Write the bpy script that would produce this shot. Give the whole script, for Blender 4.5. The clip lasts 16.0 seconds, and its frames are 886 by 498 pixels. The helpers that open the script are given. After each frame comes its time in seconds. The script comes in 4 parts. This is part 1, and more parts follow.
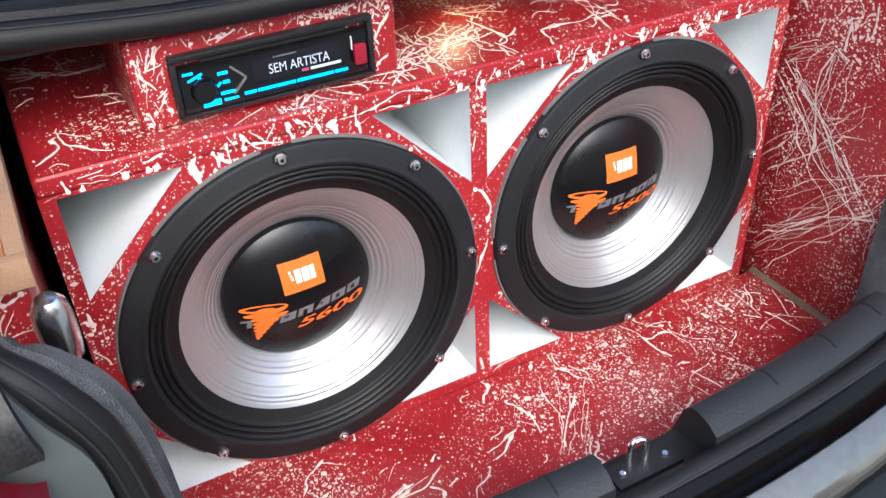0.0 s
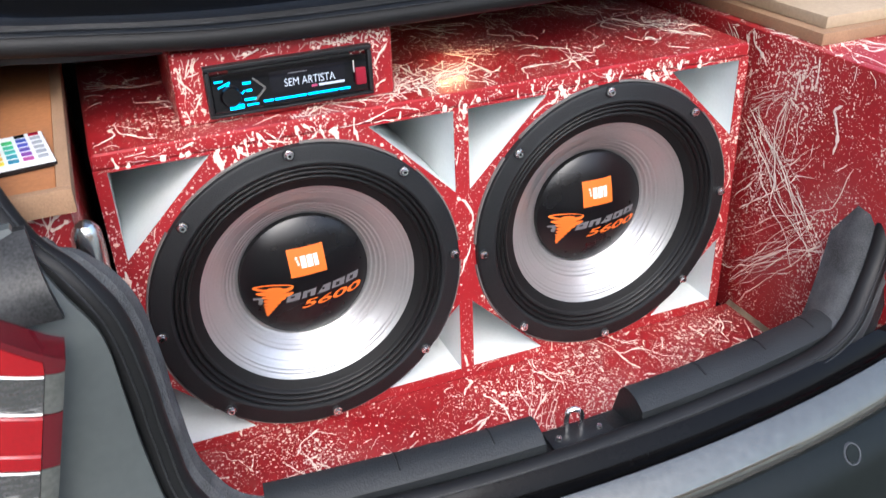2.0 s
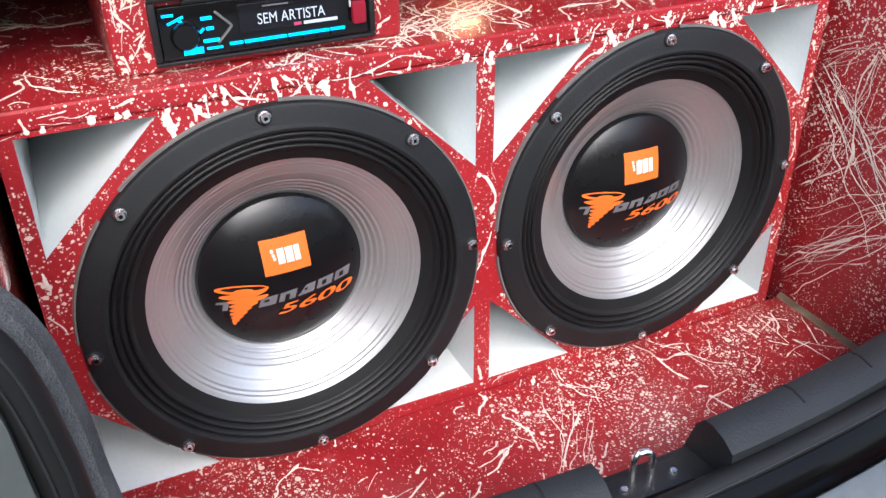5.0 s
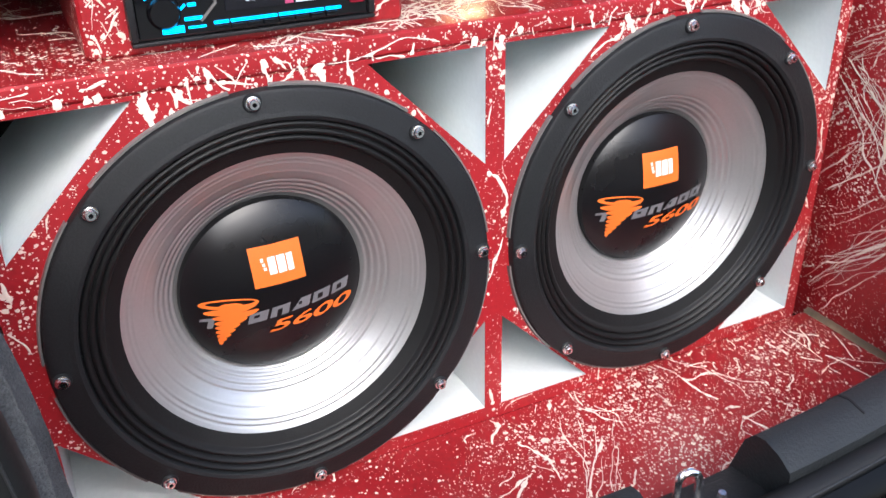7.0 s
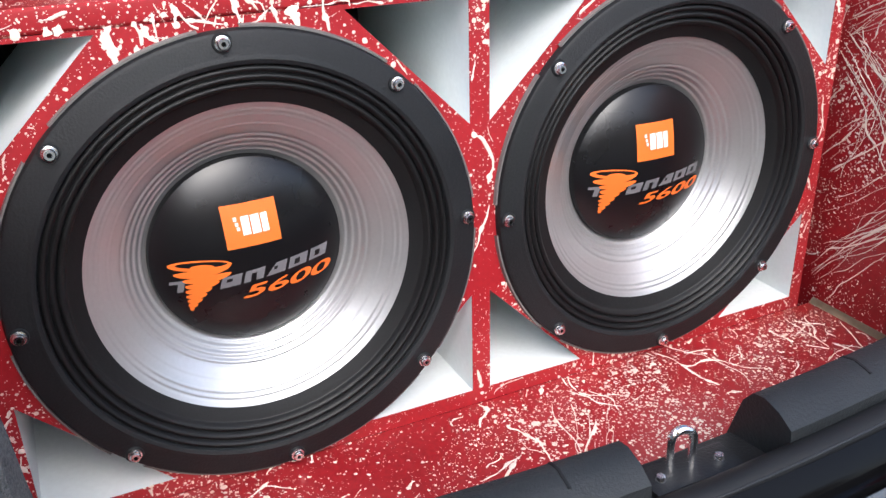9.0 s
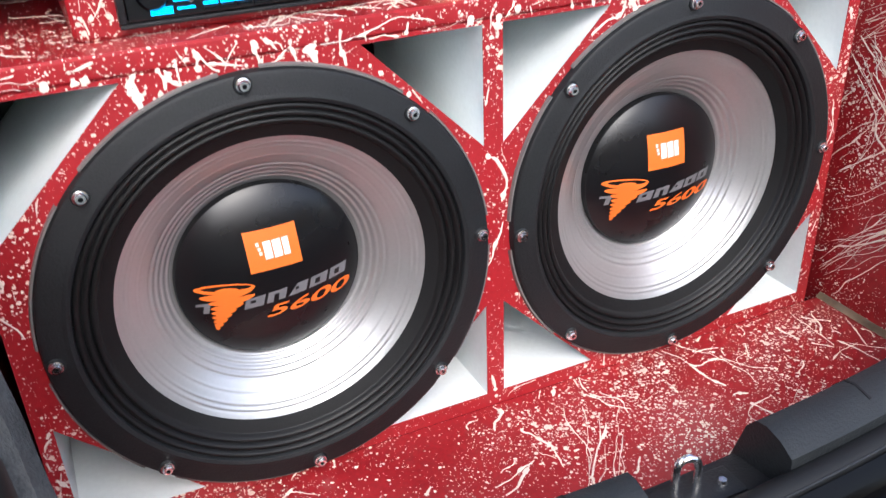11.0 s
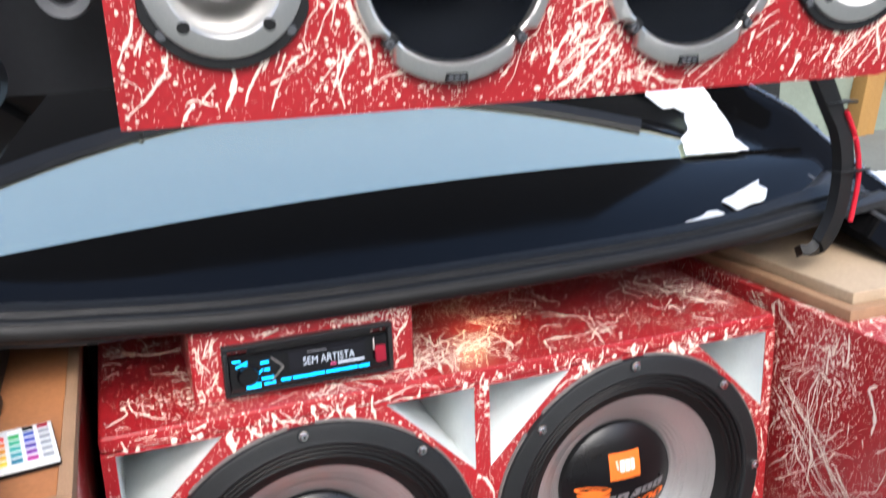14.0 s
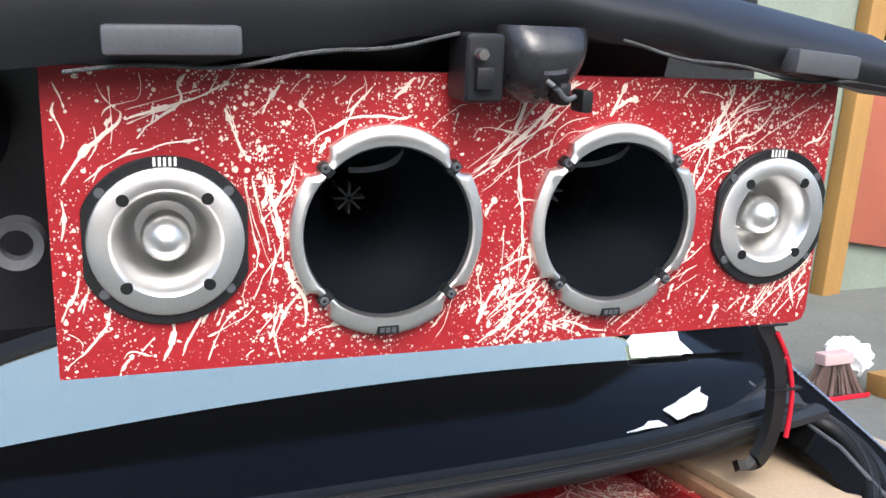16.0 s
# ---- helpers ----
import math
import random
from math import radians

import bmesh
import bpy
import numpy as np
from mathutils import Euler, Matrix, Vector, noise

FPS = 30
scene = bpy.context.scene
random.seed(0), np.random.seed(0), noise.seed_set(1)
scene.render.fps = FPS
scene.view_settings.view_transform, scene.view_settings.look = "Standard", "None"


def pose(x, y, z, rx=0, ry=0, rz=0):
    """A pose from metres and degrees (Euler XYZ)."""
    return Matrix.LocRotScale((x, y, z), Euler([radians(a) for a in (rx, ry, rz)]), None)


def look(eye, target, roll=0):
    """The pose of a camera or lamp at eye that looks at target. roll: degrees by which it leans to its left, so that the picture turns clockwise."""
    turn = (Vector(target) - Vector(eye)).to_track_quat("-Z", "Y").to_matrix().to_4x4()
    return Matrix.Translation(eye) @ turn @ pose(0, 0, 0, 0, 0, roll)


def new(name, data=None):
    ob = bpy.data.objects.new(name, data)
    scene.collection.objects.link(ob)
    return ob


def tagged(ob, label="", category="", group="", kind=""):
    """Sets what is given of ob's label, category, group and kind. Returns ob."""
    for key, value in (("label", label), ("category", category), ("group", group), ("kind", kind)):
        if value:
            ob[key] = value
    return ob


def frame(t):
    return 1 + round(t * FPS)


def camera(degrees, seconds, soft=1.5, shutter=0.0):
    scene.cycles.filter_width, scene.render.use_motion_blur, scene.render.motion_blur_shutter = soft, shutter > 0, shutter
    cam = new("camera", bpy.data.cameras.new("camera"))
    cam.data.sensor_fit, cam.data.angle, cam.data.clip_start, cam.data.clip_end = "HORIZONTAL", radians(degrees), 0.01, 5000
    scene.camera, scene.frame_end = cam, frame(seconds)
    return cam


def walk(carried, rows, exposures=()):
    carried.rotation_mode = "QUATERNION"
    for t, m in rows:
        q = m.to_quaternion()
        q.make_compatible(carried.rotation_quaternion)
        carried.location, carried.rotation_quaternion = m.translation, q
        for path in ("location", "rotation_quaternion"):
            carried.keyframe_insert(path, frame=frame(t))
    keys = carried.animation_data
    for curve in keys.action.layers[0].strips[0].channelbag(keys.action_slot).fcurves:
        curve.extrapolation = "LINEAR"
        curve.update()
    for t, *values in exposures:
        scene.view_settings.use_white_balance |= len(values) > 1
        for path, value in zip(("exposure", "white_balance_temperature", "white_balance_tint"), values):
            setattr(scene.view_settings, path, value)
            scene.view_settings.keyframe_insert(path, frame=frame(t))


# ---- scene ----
cam = camera(53.0, 16.0, soft=1.45, shutter=0.4)
PATH = [
    (0, (-0.407, -0.713, 0.789), (0.33, 0.756, -0.351), -2.8),
    (0.5, (-0.405, -0.685, 0.787), (0.355, 0.785, -0.337), -2.7),
    (1, (-0.39, -0.718, 0.812), (0.392, 0.856, -0.144), -3.3),
    (1.5, (-0.383, -0.85, 0.812), (0.288, 0.782, -0.128), -2.1),
    (2, (-0.391, -0.93, 0.785), (0.24, 0.702, -0.185), -2.4),
    (2.5, (-0.402, -0.947, 0.776), (0.234, 0.688, -0.185), -1.8),
    (3, (-0.395, -0.944, 0.774), (0.213, 0.7, -0.189), -2.3),
    (3.5, (-0.375, -0.917, 0.762), (0.227, 0.734, -0.194), -1.8),
    (4, (-0.363, -0.851, 0.746), (0.296, 0.766, -0.229), -0.1),
    (4.2, (-0.362, -0.815, 0.732), (0.287, 0.78, -0.283), -0.6),
    (6.3, (-0.386, -0.631, 0.645), (0.445, 0.87, -0.383), -0.4),
    (6.5, (-0.384, -0.636, 0.636), (0.448, 0.869, -0.385), -0.8),
    (7, (-0.367, -0.645, 0.614), (0.402, 0.946, -0.324), -1.3),
    (7.5, (-0.357, -0.648, 0.57), (0.422, 0.981, -0.288), -0.7),
    (8, (-0.354, -0.654, 0.539), (0.43, 0.99, -0.287), -1.2),
    (8.5, (-0.353, -0.656, 0.533), (0.429, 0.993, -0.286), -1.3),
    (8.7, (-0.351, -0.656, 0.531), (0.428, 0.991, -0.296), -1.4),
    (10.8, (-0.343, -0.649, 0.576), (0.382, 0.968, -0.351), -2.1),
    (11, (-0.345, -0.647, 0.604), (0.374, 0.955, -0.354), -2.3),
    (11.5, (-0.362, -0.64, 0.641), (0.375, 0.915, -0.379), -3.5),
    (12, (-0.396, -0.656, 0.706), (0.428, 0.907, -0.23), -2.0),
    (12.5, (-0.399, -0.704, 0.736), (0.345, 0.919, -0.166), -2.3),
    (13, (-0.387, -0.773, 0.775), (0.33, 0.925, -0.001), -2.0),
    (13.5, (-0.377, -0.835, 0.804), (0.29, 0.915, 0.101), -2.2),
    (14, (-0.365, -0.881, 0.855), (0.294, 0.925, 0.306), -2.0),
    (14.5, (-0.336, -0.914, 0.914), (0.329, 0.931, 0.523), -0.5),
    (15, (-0.325, -0.919, 0.933), (0.387, 0.924, 0.613), -0.1),
    (15.2, (-0.328, -0.915, 0.939), (0.387, 0.928, 0.634), 0.2),
    (15.5, (-0.332, -0.916, 0.953), (0.383, 0.934, 0.692), 0.2),
    (16, (-0.331, -0.912, 0.955), (0.4, 0.932, 0.705), 0.1),
]
walk(cam, [(t, look(eye, target, roll)) for t, eye, target, roll in PATH], [(0, 1.14, 5800, 10), (3, 1.12, 5800, 10), (8, 1.08, 5800, 10), (11, 1.08, 5800, 10), (13.5, 1.16, 5900, 10), (14.5, 1.22, 6000, 10), (16, 1.24, 6000, 10)])

# world and light: bright hazy daylight, open to the sky behind and above the car
world = bpy.data.worlds.new("world")
scene.world = world
world.use_nodes = True
wn = world.node_tree
sky = wn.nodes.new("ShaderNodeTexSky")
sky.sky_type = "NISHITA"
sky.sun_disc = False
sky.sun_elevation, sky.sun_rotation = radians(45), radians(190)
sky.dust_density, sky.air_density, sky.ozone_density = 4.5, 1.1, 0.8
wn.links.new(sky.outputs[0], wn.nodes["Background"].inputs[0])
wn.nodes["Background"].inputs[1].default_value = 0.15
sun = new("sun", bpy.data.lights.new("sun", "SUN"))
sun.data.energy, sun.data.angle, sun.data.color = 0.85, radians(40), (1.0, 0.97, 0.93)
sun.matrix_world = look((-0.6, -3.4, 3.5), (0, 0, 0))


# ---- materials ----
def mat(name, color, rough=0.5, metal=0.0, spec=0.5, grain=0.0, scale=40.0, bump=0.0, coat=0.0, emit=None, power=0.0):
    """A principled material with two scales of tone variation and a fine relief."""
    m = bpy.data.materials.new(name)
    m.use_nodes = True
    nt = m.node_tree
    p = nt.nodes["Principled BSDF"]
    p.inputs["Base Color"].default_value = (*color, 1)
    p.inputs["Roughness"].default_value = rough
    p.inputs["Metallic"].default_value = metal
    p.inputs["Specular IOR Level"].default_value = spec
    p.inputs["Coat Weight"].default_value = coat
    p.inputs["Coat Roughness"].default_value = 0.08
    if emit:
        p.inputs["Emission Color"].default_value = (*emit, 1)
        p.inputs["Emission Strength"].default_value = power
    if grain or bump:
        geo = nt.nodes.new("ShaderNodeNewGeometry")
        fine, broad = nt.nodes.new("ShaderNodeTexNoise"), nt.nodes.new("ShaderNodeTexNoise")
        fine.inputs["Scale"].default_value, fine.inputs["Detail"].default_value = scale * 8, 4
        broad.inputs["Scale"].default_value, broad.inputs["Detail"].default_value = scale * 0.4, 5
        for n in (fine, broad):
            nt.links.new(geo.outputs["Position"], n.inputs["Vector"])
        add = nt.nodes.new("ShaderNodeMath")
        add.operation = "ADD"
        nt.links.new(fine.outputs["Fac"], add.inputs[0])
        nt.links.new(broad.outputs["Fac"], add.inputs[1])
        ramp = nt.nodes.new("ShaderNodeMapRange")
        ramp.inputs["From Min"].default_value, ramp.inputs["From Max"].default_value = 0.6, 1.4
        ramp.inputs["To Min"].default_value, ramp.inputs["To Max"].default_value = 1 - grain, 1 + grain
        nt.links.new(add.outputs[0], ramp.inputs["Value"])
        mul = nt.nodes.new("ShaderNodeMix")
        mul.data_type, mul.blend_type = "RGBA", "MULTIPLY"
        mul.inputs["Factor"].default_value = 1.0
        mul.inputs["A"].default_value = (*color, 1)
        nt.links.new(ramp.outputs["Result"], mul.inputs["B"])
        nt.links.new(mul.outputs["Result"], p.inputs["Base Color"])
        rr = nt.nodes.new("ShaderNodeMapRange")
        rr.inputs["To Min"].default_value, rr.inputs["To Max"].default_value = max(rough - 0.08, 0.02), min(rough + 0.1, 1)
        nt.links.new(broad.outputs["Fac"], rr.inputs["Value"])
        nt.links.new(rr.outputs["Result"], p.inputs["Roughness"])
        if bump:
            b = nt.nodes.new("ShaderNodeBump")
            b.inputs["Strength"].default_value, b.inputs["Distance"].default_value = bump, 0.002
            nt.links.new(fine.outputs["Fac"], b.inputs["Height"])
            nt.links.new(b.outputs["Normal"], p.inputs["Normal"])
    return m


def splatter_red(name="red_splattered_paint"):
    """Red lacquer with fine cream droplets, thick in some places and thin in others."""
    m = mat(name, (0.335, 0.0135, 0.019), 0.38, grain=0.18, scale=30, coat=0.12)
    nt = m.node_tree
    p = nt.nodes["Principled BSDF"]
    base = p.inputs["Base Color"].links[0].from_socket
    geo = nt.nodes.new("ShaderNodeNewGeometry")
    masks = []
    for scale, size, cover in ((420.0, 0.27, 0.46), (210.0, 0.25, 0.46), (100.0, 0.19, 0.48)):
        warp = nt.nodes.new("ShaderNodeTexNoise")
        warp.inputs["Scale"].default_value = scale * 0.7
        nt.links.new(geo.outputs["Position"], warp.inputs["Vector"])
        vadd = nt.nodes.new("ShaderNodeVectorMath")
        vadd.operation = "MULTIPLY_ADD"
        vadd.inputs[1].default_value = (0.5 / scale,) * 3
        nt.links.new(warp.outputs["Color"], vadd.inputs[0])
        nt.links.new(geo.outputs["Position"], vadd.inputs[2])
        v = nt.nodes.new("ShaderNodeTexVoronoi")
        v.inputs["Scale"].default_value = scale
        nt.links.new(vadd.outputs[0], v.inputs["Vector"])
        sep = nt.nodes.new("ShaderNodeSeparateColor")
        nt.links.new(v.outputs["Color"], sep.inputs[0])
        cl = nt.nodes.new("ShaderNodeTexNoise")
        cl.inputs["Scale"].default_value, cl.inputs["Detail"].default_value = 9.0, 3
        nt.links.new(geo.outputs["Position"], cl.inputs["Vector"])
        thick = nt.nodes.new("ShaderNodeMapRange")
        thick.inputs["From Min"].default_value, thick.inputs["From Max"].default_value = cover - 0.12, cover + 0.2
        thick.inputs["To Min"].default_value, thick.inputs["To Max"].default_value = 0.15, 1.0
        nt.links.new(cl.outputs["Fac"], thick.inputs["Value"])
        po = nt.nodes.new("ShaderNodeMath")
        po.operation = "POWER"
        po.inputs[1].default_value = 1.8
        nt.links.new(sep.outputs[0], po.inputs[0])
        mu = nt.nodes.new("ShaderNodeMath")
        mu.operation = "MULTIPLY"
        nt.links.new(po.outputs[0], mu.inputs[0])
        nt.links.new(thick.outputs["Result"], mu.inputs[1])
        mu2 = nt.nodes.new("ShaderNodeMath")
        mu2.operation = "MULTIPLY"
        mu2.inputs[1].default_value = size * 2.2
        nt.links.new(mu.outputs[0], mu2.inputs[0])
        lt = nt.nodes.new("ShaderNodeMath")
        lt.operation = "LESS_THAN"
        nt.links.new(v.outputs["Distance"], lt.inputs[0])
        nt.links.new(mu2.outputs[0], lt.inputs[1])
        masks.append(lt.outputs[0])
    top = masks[0]
    for other in masks[1:]:
        mx = nt.nodes.new("ShaderNodeMath")
        mx.operation = "MAXIMUM"
        nt.links.new(top, mx.inputs[0])
        nt.links.new(other, mx.inputs[1])
        top = mx.outputs[0]
    mix = nt.nodes.new("ShaderNodeMix")
    mix.data_type = "RGBA"
    nt.links.new(top, mix.inputs["Factor"])
    nt.links.new(base, mix.inputs["A"])
    mix.inputs["B"].default_value = (0.82, 0.68, 0.58, 1)
    nt.links.new(mix.outputs["Result"], p.inputs["Base Color"])
    b = nt.nodes.new("ShaderNodeBump")
    b.inputs["Strength"].default_value, b.inputs["Distance"].default_value = 0.25, 0.001
    nt.links.new(top, b.inputs["Height"])
    nt.links.new(b.outputs["Normal"], p.inputs["Normal"])
    return m


RED = splatter_red()
CREAM = mat("cream_paint_strings", (0.84, 0.72, 0.62), 0.45, grain=0.12, scale=60)
WHITE = mat("white_port_paint", (0.74, 0.78, 0.78), 0.5, grain=0.05, scale=25, bump=0.05)
FRAME_BLACK = mat("black_cast_frame", (0.011, 0.0125, 0.014), 0.55, spec=0.35, grain=0.3, scale=60, bump=0.2)
RUBBER = mat("black_rubber", (0.007, 0.0075, 0.008), 0.55, spec=0.35, grain=0.25, scale=50, bump=0.1)
SURROUND = mat("woofer_surround", (0.0055, 0.006, 0.0065), 0.5, spec=0.35, grain=0.25, scale=50, bump=0.1)
CONE = mat("silver_cone", (0.55, 0.555, 0.555), 0.36, metal=0.75, grain=0.05, scale=40)
CAP = mat("gloss_black_cap", (0.006, 0.006, 0.007), 0.28, grain=0.2, scale=30)
ORANGE = mat("orange_print", (0.85, 0.17, 0.02), 0.5, grain=0.06, scale=80)
PRINT_WHITE = mat("white_print", (0.85, 0.82, 0.76), 0.5)
PRINT_GREY = mat("grey_print", (0.16, 0.16, 0.17), 0.45)
CHROME = mat("chrome", (0.92, 0.92, 0.91), 0.24, metal=1.0)
STEEL = mat("brushed_aluminium", (0.72, 0.70, 0.68), 0.27, metal=1.0, grain=0.1, scale=50)
FLARE = mat("satin_aluminium", (0.86, 0.85, 0.84), 0.36, metal=0.75, grain=0.06, scale=50)
BRUSHED = mat("turned_aluminium", (0.80, 0.795, 0.78), 0.33, metal=0.95, grain=0.06, scale=50)
BRUSHED.node_tree.nodes["Principled BSDF"].inputs["Anisotropic"].default_value = 0.6
_tan = BRUSHED.node_tree.nodes.new("ShaderNodeTangent")
_tan.direction_type, _tan.axis = "RADIAL", "Y"
BRUSHED.node_tree.links.new(_tan.outputs[0], BRUSHED.node_tree.nodes["Principled BSDF"].inputs["Tangent"])
GREY_TRIM = mat("grey_gasket", (0.15, 0.145, 0.14), 0.35, grain=0.2, scale=60)
PLASTIC = mat("black_trim_plastic", (0.011, 0.012, 0.0135), 0.45, spec=0.4, grain=0.25, scale=50, bump=0.3)
SILL = mat("satin_sill_plastic", (0.017, 0.0195, 0.021), 0.45, spec=0.4, grain=0.2, scale=50, bump=0.3)
PIANO = mat("gloss_black_plastic", (0.006, 0.006, 0.007), 0.12)
FELT = mat("grey_felt_carpet", (0.09, 0.094, 0.098), 0.95, spec=0.2, grain=0.6, scale=90, bump=1.0)
BLACK_PAINT = mat("black_car_paint", (0.0035, 0.0035, 0.0038), 0.09, spec=0.13, grain=0.2, scale=10)
GREY_PAINT = mat("dull_grey_green_paint", (0.078, 0.088, 0.086), 0.36, grain=0.12, scale=12, coat=0.15)
BUMPER_GLOSS = mat("polished_bumper_step", (0.21, 0.21, 0.19), 0.10, metal=0.75, grain=0.15, scale=14)
BUMPER = mat("dark_bumper_paint", (0.007, 0.0095, 0.009), 0.35, spec=0.25, grain=0.2, scale=12)
DUSTY = mat("dusty_black_paint", (0.024, 0.025, 0.026), 0.4, spec=0.25, grain=0.95, scale=55)
GLASS = mat("mirror_tinted_glass", (0.88, 0.93, 0.73), 0.05, metal=0.9, grain=0.025, scale=5)
WOOD_SAWN = mat("sawn_board_edge", (0.29, 0.175, 0.10), 0.75, grain=0.22, scale=60, bump=0.3)
WOOD = mat("pale_board", (0.40, 0.31, 0.21), 0.6, grain=0.14, scale=25, bump=0.2)
WOOD_ORANGE = mat("varnished_board", (0.36, 0.15, 0.06), 0.5, grain=0.2, scale=25, bump=0.1)
LENS_RED = mat("red_lamp_lens", (0.30, 0.004, 0.008), 0.25, grain=0.12, scale=40, coat=0.5)
LENS_DARK = mat("dark_red_lens", (0.10, 0.004, 0.009), 0.2, coat=0.5)
LENS_CLEAR = mat("clear_lamp_lens", (0.17, 0.17, 0.165), 0.2, metal=0.7, grain=0.35, scale=70, bump=0.15, coat=0.4)
LENS_EDGE = mat("smoky_lens_edge", (0.10, 0.105, 0.095), 0.25, grain=0.3, scale=30, coat=0.4)
GUTTER = mat("worn_gutter_rubber", (0.022, 0.023, 0.025), 0.42, spec=0.45, grain=0.35, scale=30, bump=0.15)
LID_DARK = mat("dark_lid_metal", (0.010, 0.011, 0.014), 0.42, grain=0.3, scale=18)
LATCH = mat("gloss_latch_plastic", (0.022, 0.023, 0.026), 0.22, spec=0.6, grain=0.3, scale=30, bump=0.15)
LID_GREY = mat("grey_lid_moulding", (0.075, 0.08, 0.09), 0.5, grain=0.15, scale=40)
HORN_DARK = mat("horn_throat", (0.010, 0.012, 0.016), 0.16, spec=1.0, grain=0.3, scale=30)
# plain white for vent blocks, mop head and the painted reflections
MATTE_WHITE = mat("matte_white", (0.80, 0.82, 0.83), 0.6, grain=0.05, scale=60)
RED_WIRE = mat("red_wire", (0.55, 0.01, 0.03), 0.4)
BLUE_GLOW = mat("blue_led", (0.0, 0.02, 0.03), 0.4, emit=(0.02, 0.45, 0.95), power=1.7)
TEXT_GLOW = mat("display_text", (0.05, 0.05, 0.05), 0.4, emit=(0.85, 0.9, 1.0), power=0.5)
SCREEN = mat("display_glass", (0.010, 0.010, 0.014), 0.15)
PINK_GLOW = mat("pink_led", (0.1, 0.01, 0.03), 0.4, emit=(1.0, 0.15, 0.35), power=0.3)
RED_KNOB = mat("red_tab", (0.28, 0.012, 0.03), 0.25)
REMOTE_WHITE = mat("white_remote_plastic", (0.78, 0.80, 0.80), 0.4)


# ---- builders ----
def thing(name, m=None, label="", category="", group="", kind=""):
    """An Empty that parents a thing's parts."""
    ob = new(name)
    ob.empty_display_size = 0.05
    if m is not None:
        ob.matrix_world = m if isinstance(m, Matrix) else pose(*m)
    return tagged(ob, label, category, group, kind)


def base_of(ob):
    """The pose of the thing that ob belongs to."""
    while ob.parent:
        ob = ob.parent
    return ob.matrix_basis.copy()


def part(name, bm, material, parent=None, label="", world=True, smooth=True):
    """One mesh object out of a bmesh; world: its coordinates are the world's."""
    if parent and world:
        bm.transform(base_of(parent).inverted())
    me = bpy.data.meshes.new(name)
    bmesh.ops.recalc_face_normals(bm, faces=bm.faces[:])
    bm.to_mesh(me)
    bm.free()
    me.materials.append(material)
    if smooth:
        me.shade_smooth()
        me.set_sharp_from_angle(angle=radians(35))
    ob = new(name, me)
    if parent:
        ob.parent = parent
    if label:
        ob["label"] = label
    return ob


def rbox(x0, x1, y0, y1, z0, z1, bevel=0.002, seg=2):
    bm = bmesh.new()
    bmesh.ops.create_cube(bm, size=1)
    bm.transform(Matrix.LocRotScale(((x0 + x1) / 2, (y0 + y1) / 2, (z0 + z1) / 2), None, (x1 - x0, y1 - y0, z1 - z0)))
    if bevel:
        bmesh.ops.bevel(bm, geom=bm.edges[:], offset=bevel, segments=seg, affect="EDGES", profile=0.6)
    return bm


def lathe(profile, n=96, closed=False):
    """A surface of revolution round the y axis; profile: (radius, y)."""
    bm = bmesh.new()
    rings = []
    for r, y in profile:
        if r < 1e-6:
            rings.append([bm.verts.new((0, y, 0))])
        else:
            rings.append([bm.verts.new((r * math.cos(2 * math.pi * k / n), y, r * math.sin(2 * math.pi * k / n))) for k in range(n)])
    pairs = list(zip(rings, rings[1:])) + ([(rings[-1], rings[0])] if closed else [])
    for a, b in pairs:
        for k in range(n):
            f = [a[k % len(a)], a[(k + 1) % len(a)], b[(k + 1) % len(b)], b[k % len(b)]]
            f = list(dict.fromkeys(f))
            if len(f) > 2:
                bm.faces.new(f)
    return bm


def prism(outline, y0, y1):
    """A plate with its outline in x and z, from y0 to y1."""
    bm = bmesh.new()
    a = [bm.verts.new((x, y0, z)) for x, z in outline]
    b = [bm.verts.new((x, y1, z)) for x, z in outline]
    bm.faces.new(a)
    bm.faces.new(b[::-1])
    for k in range(len(a)):
        bm.faces.new((a[k], a[k - 1], b[k - 1], b[k]))
    return bm


def merge(*bms):
    out = bms[0]
    for other in bms[1:]:
        me = bpy.data.meshes.new("tmp")
        other.to_mesh(me)
        other.free()
        out.from_mesh(me)
        bpy.data.meshes.remove(me)
    return out


def smooth_path(points, closed=False, steps=8):
    """Catmull-Rom through the points."""
    P = [Vector(p) for p in points]
    n = len(P)
    out = []
    for k in range(n if closed else n - 1):
        a, b, c, d = (P[(k + j) % n] if closed else P[min(max(k + j, 0), n - 1)] for j in (-1, 0, 1, 2))
        for s in range(steps):
            t = s / steps
            out.append(0.5 * (2 * b + (c - a) * t + (2 * a - 5 * b + 4 * c - d) * t * t + (3 * b - a - 3 * c + d) * t ** 3))
    if not closed:
        out.append(P[-1])
    return out


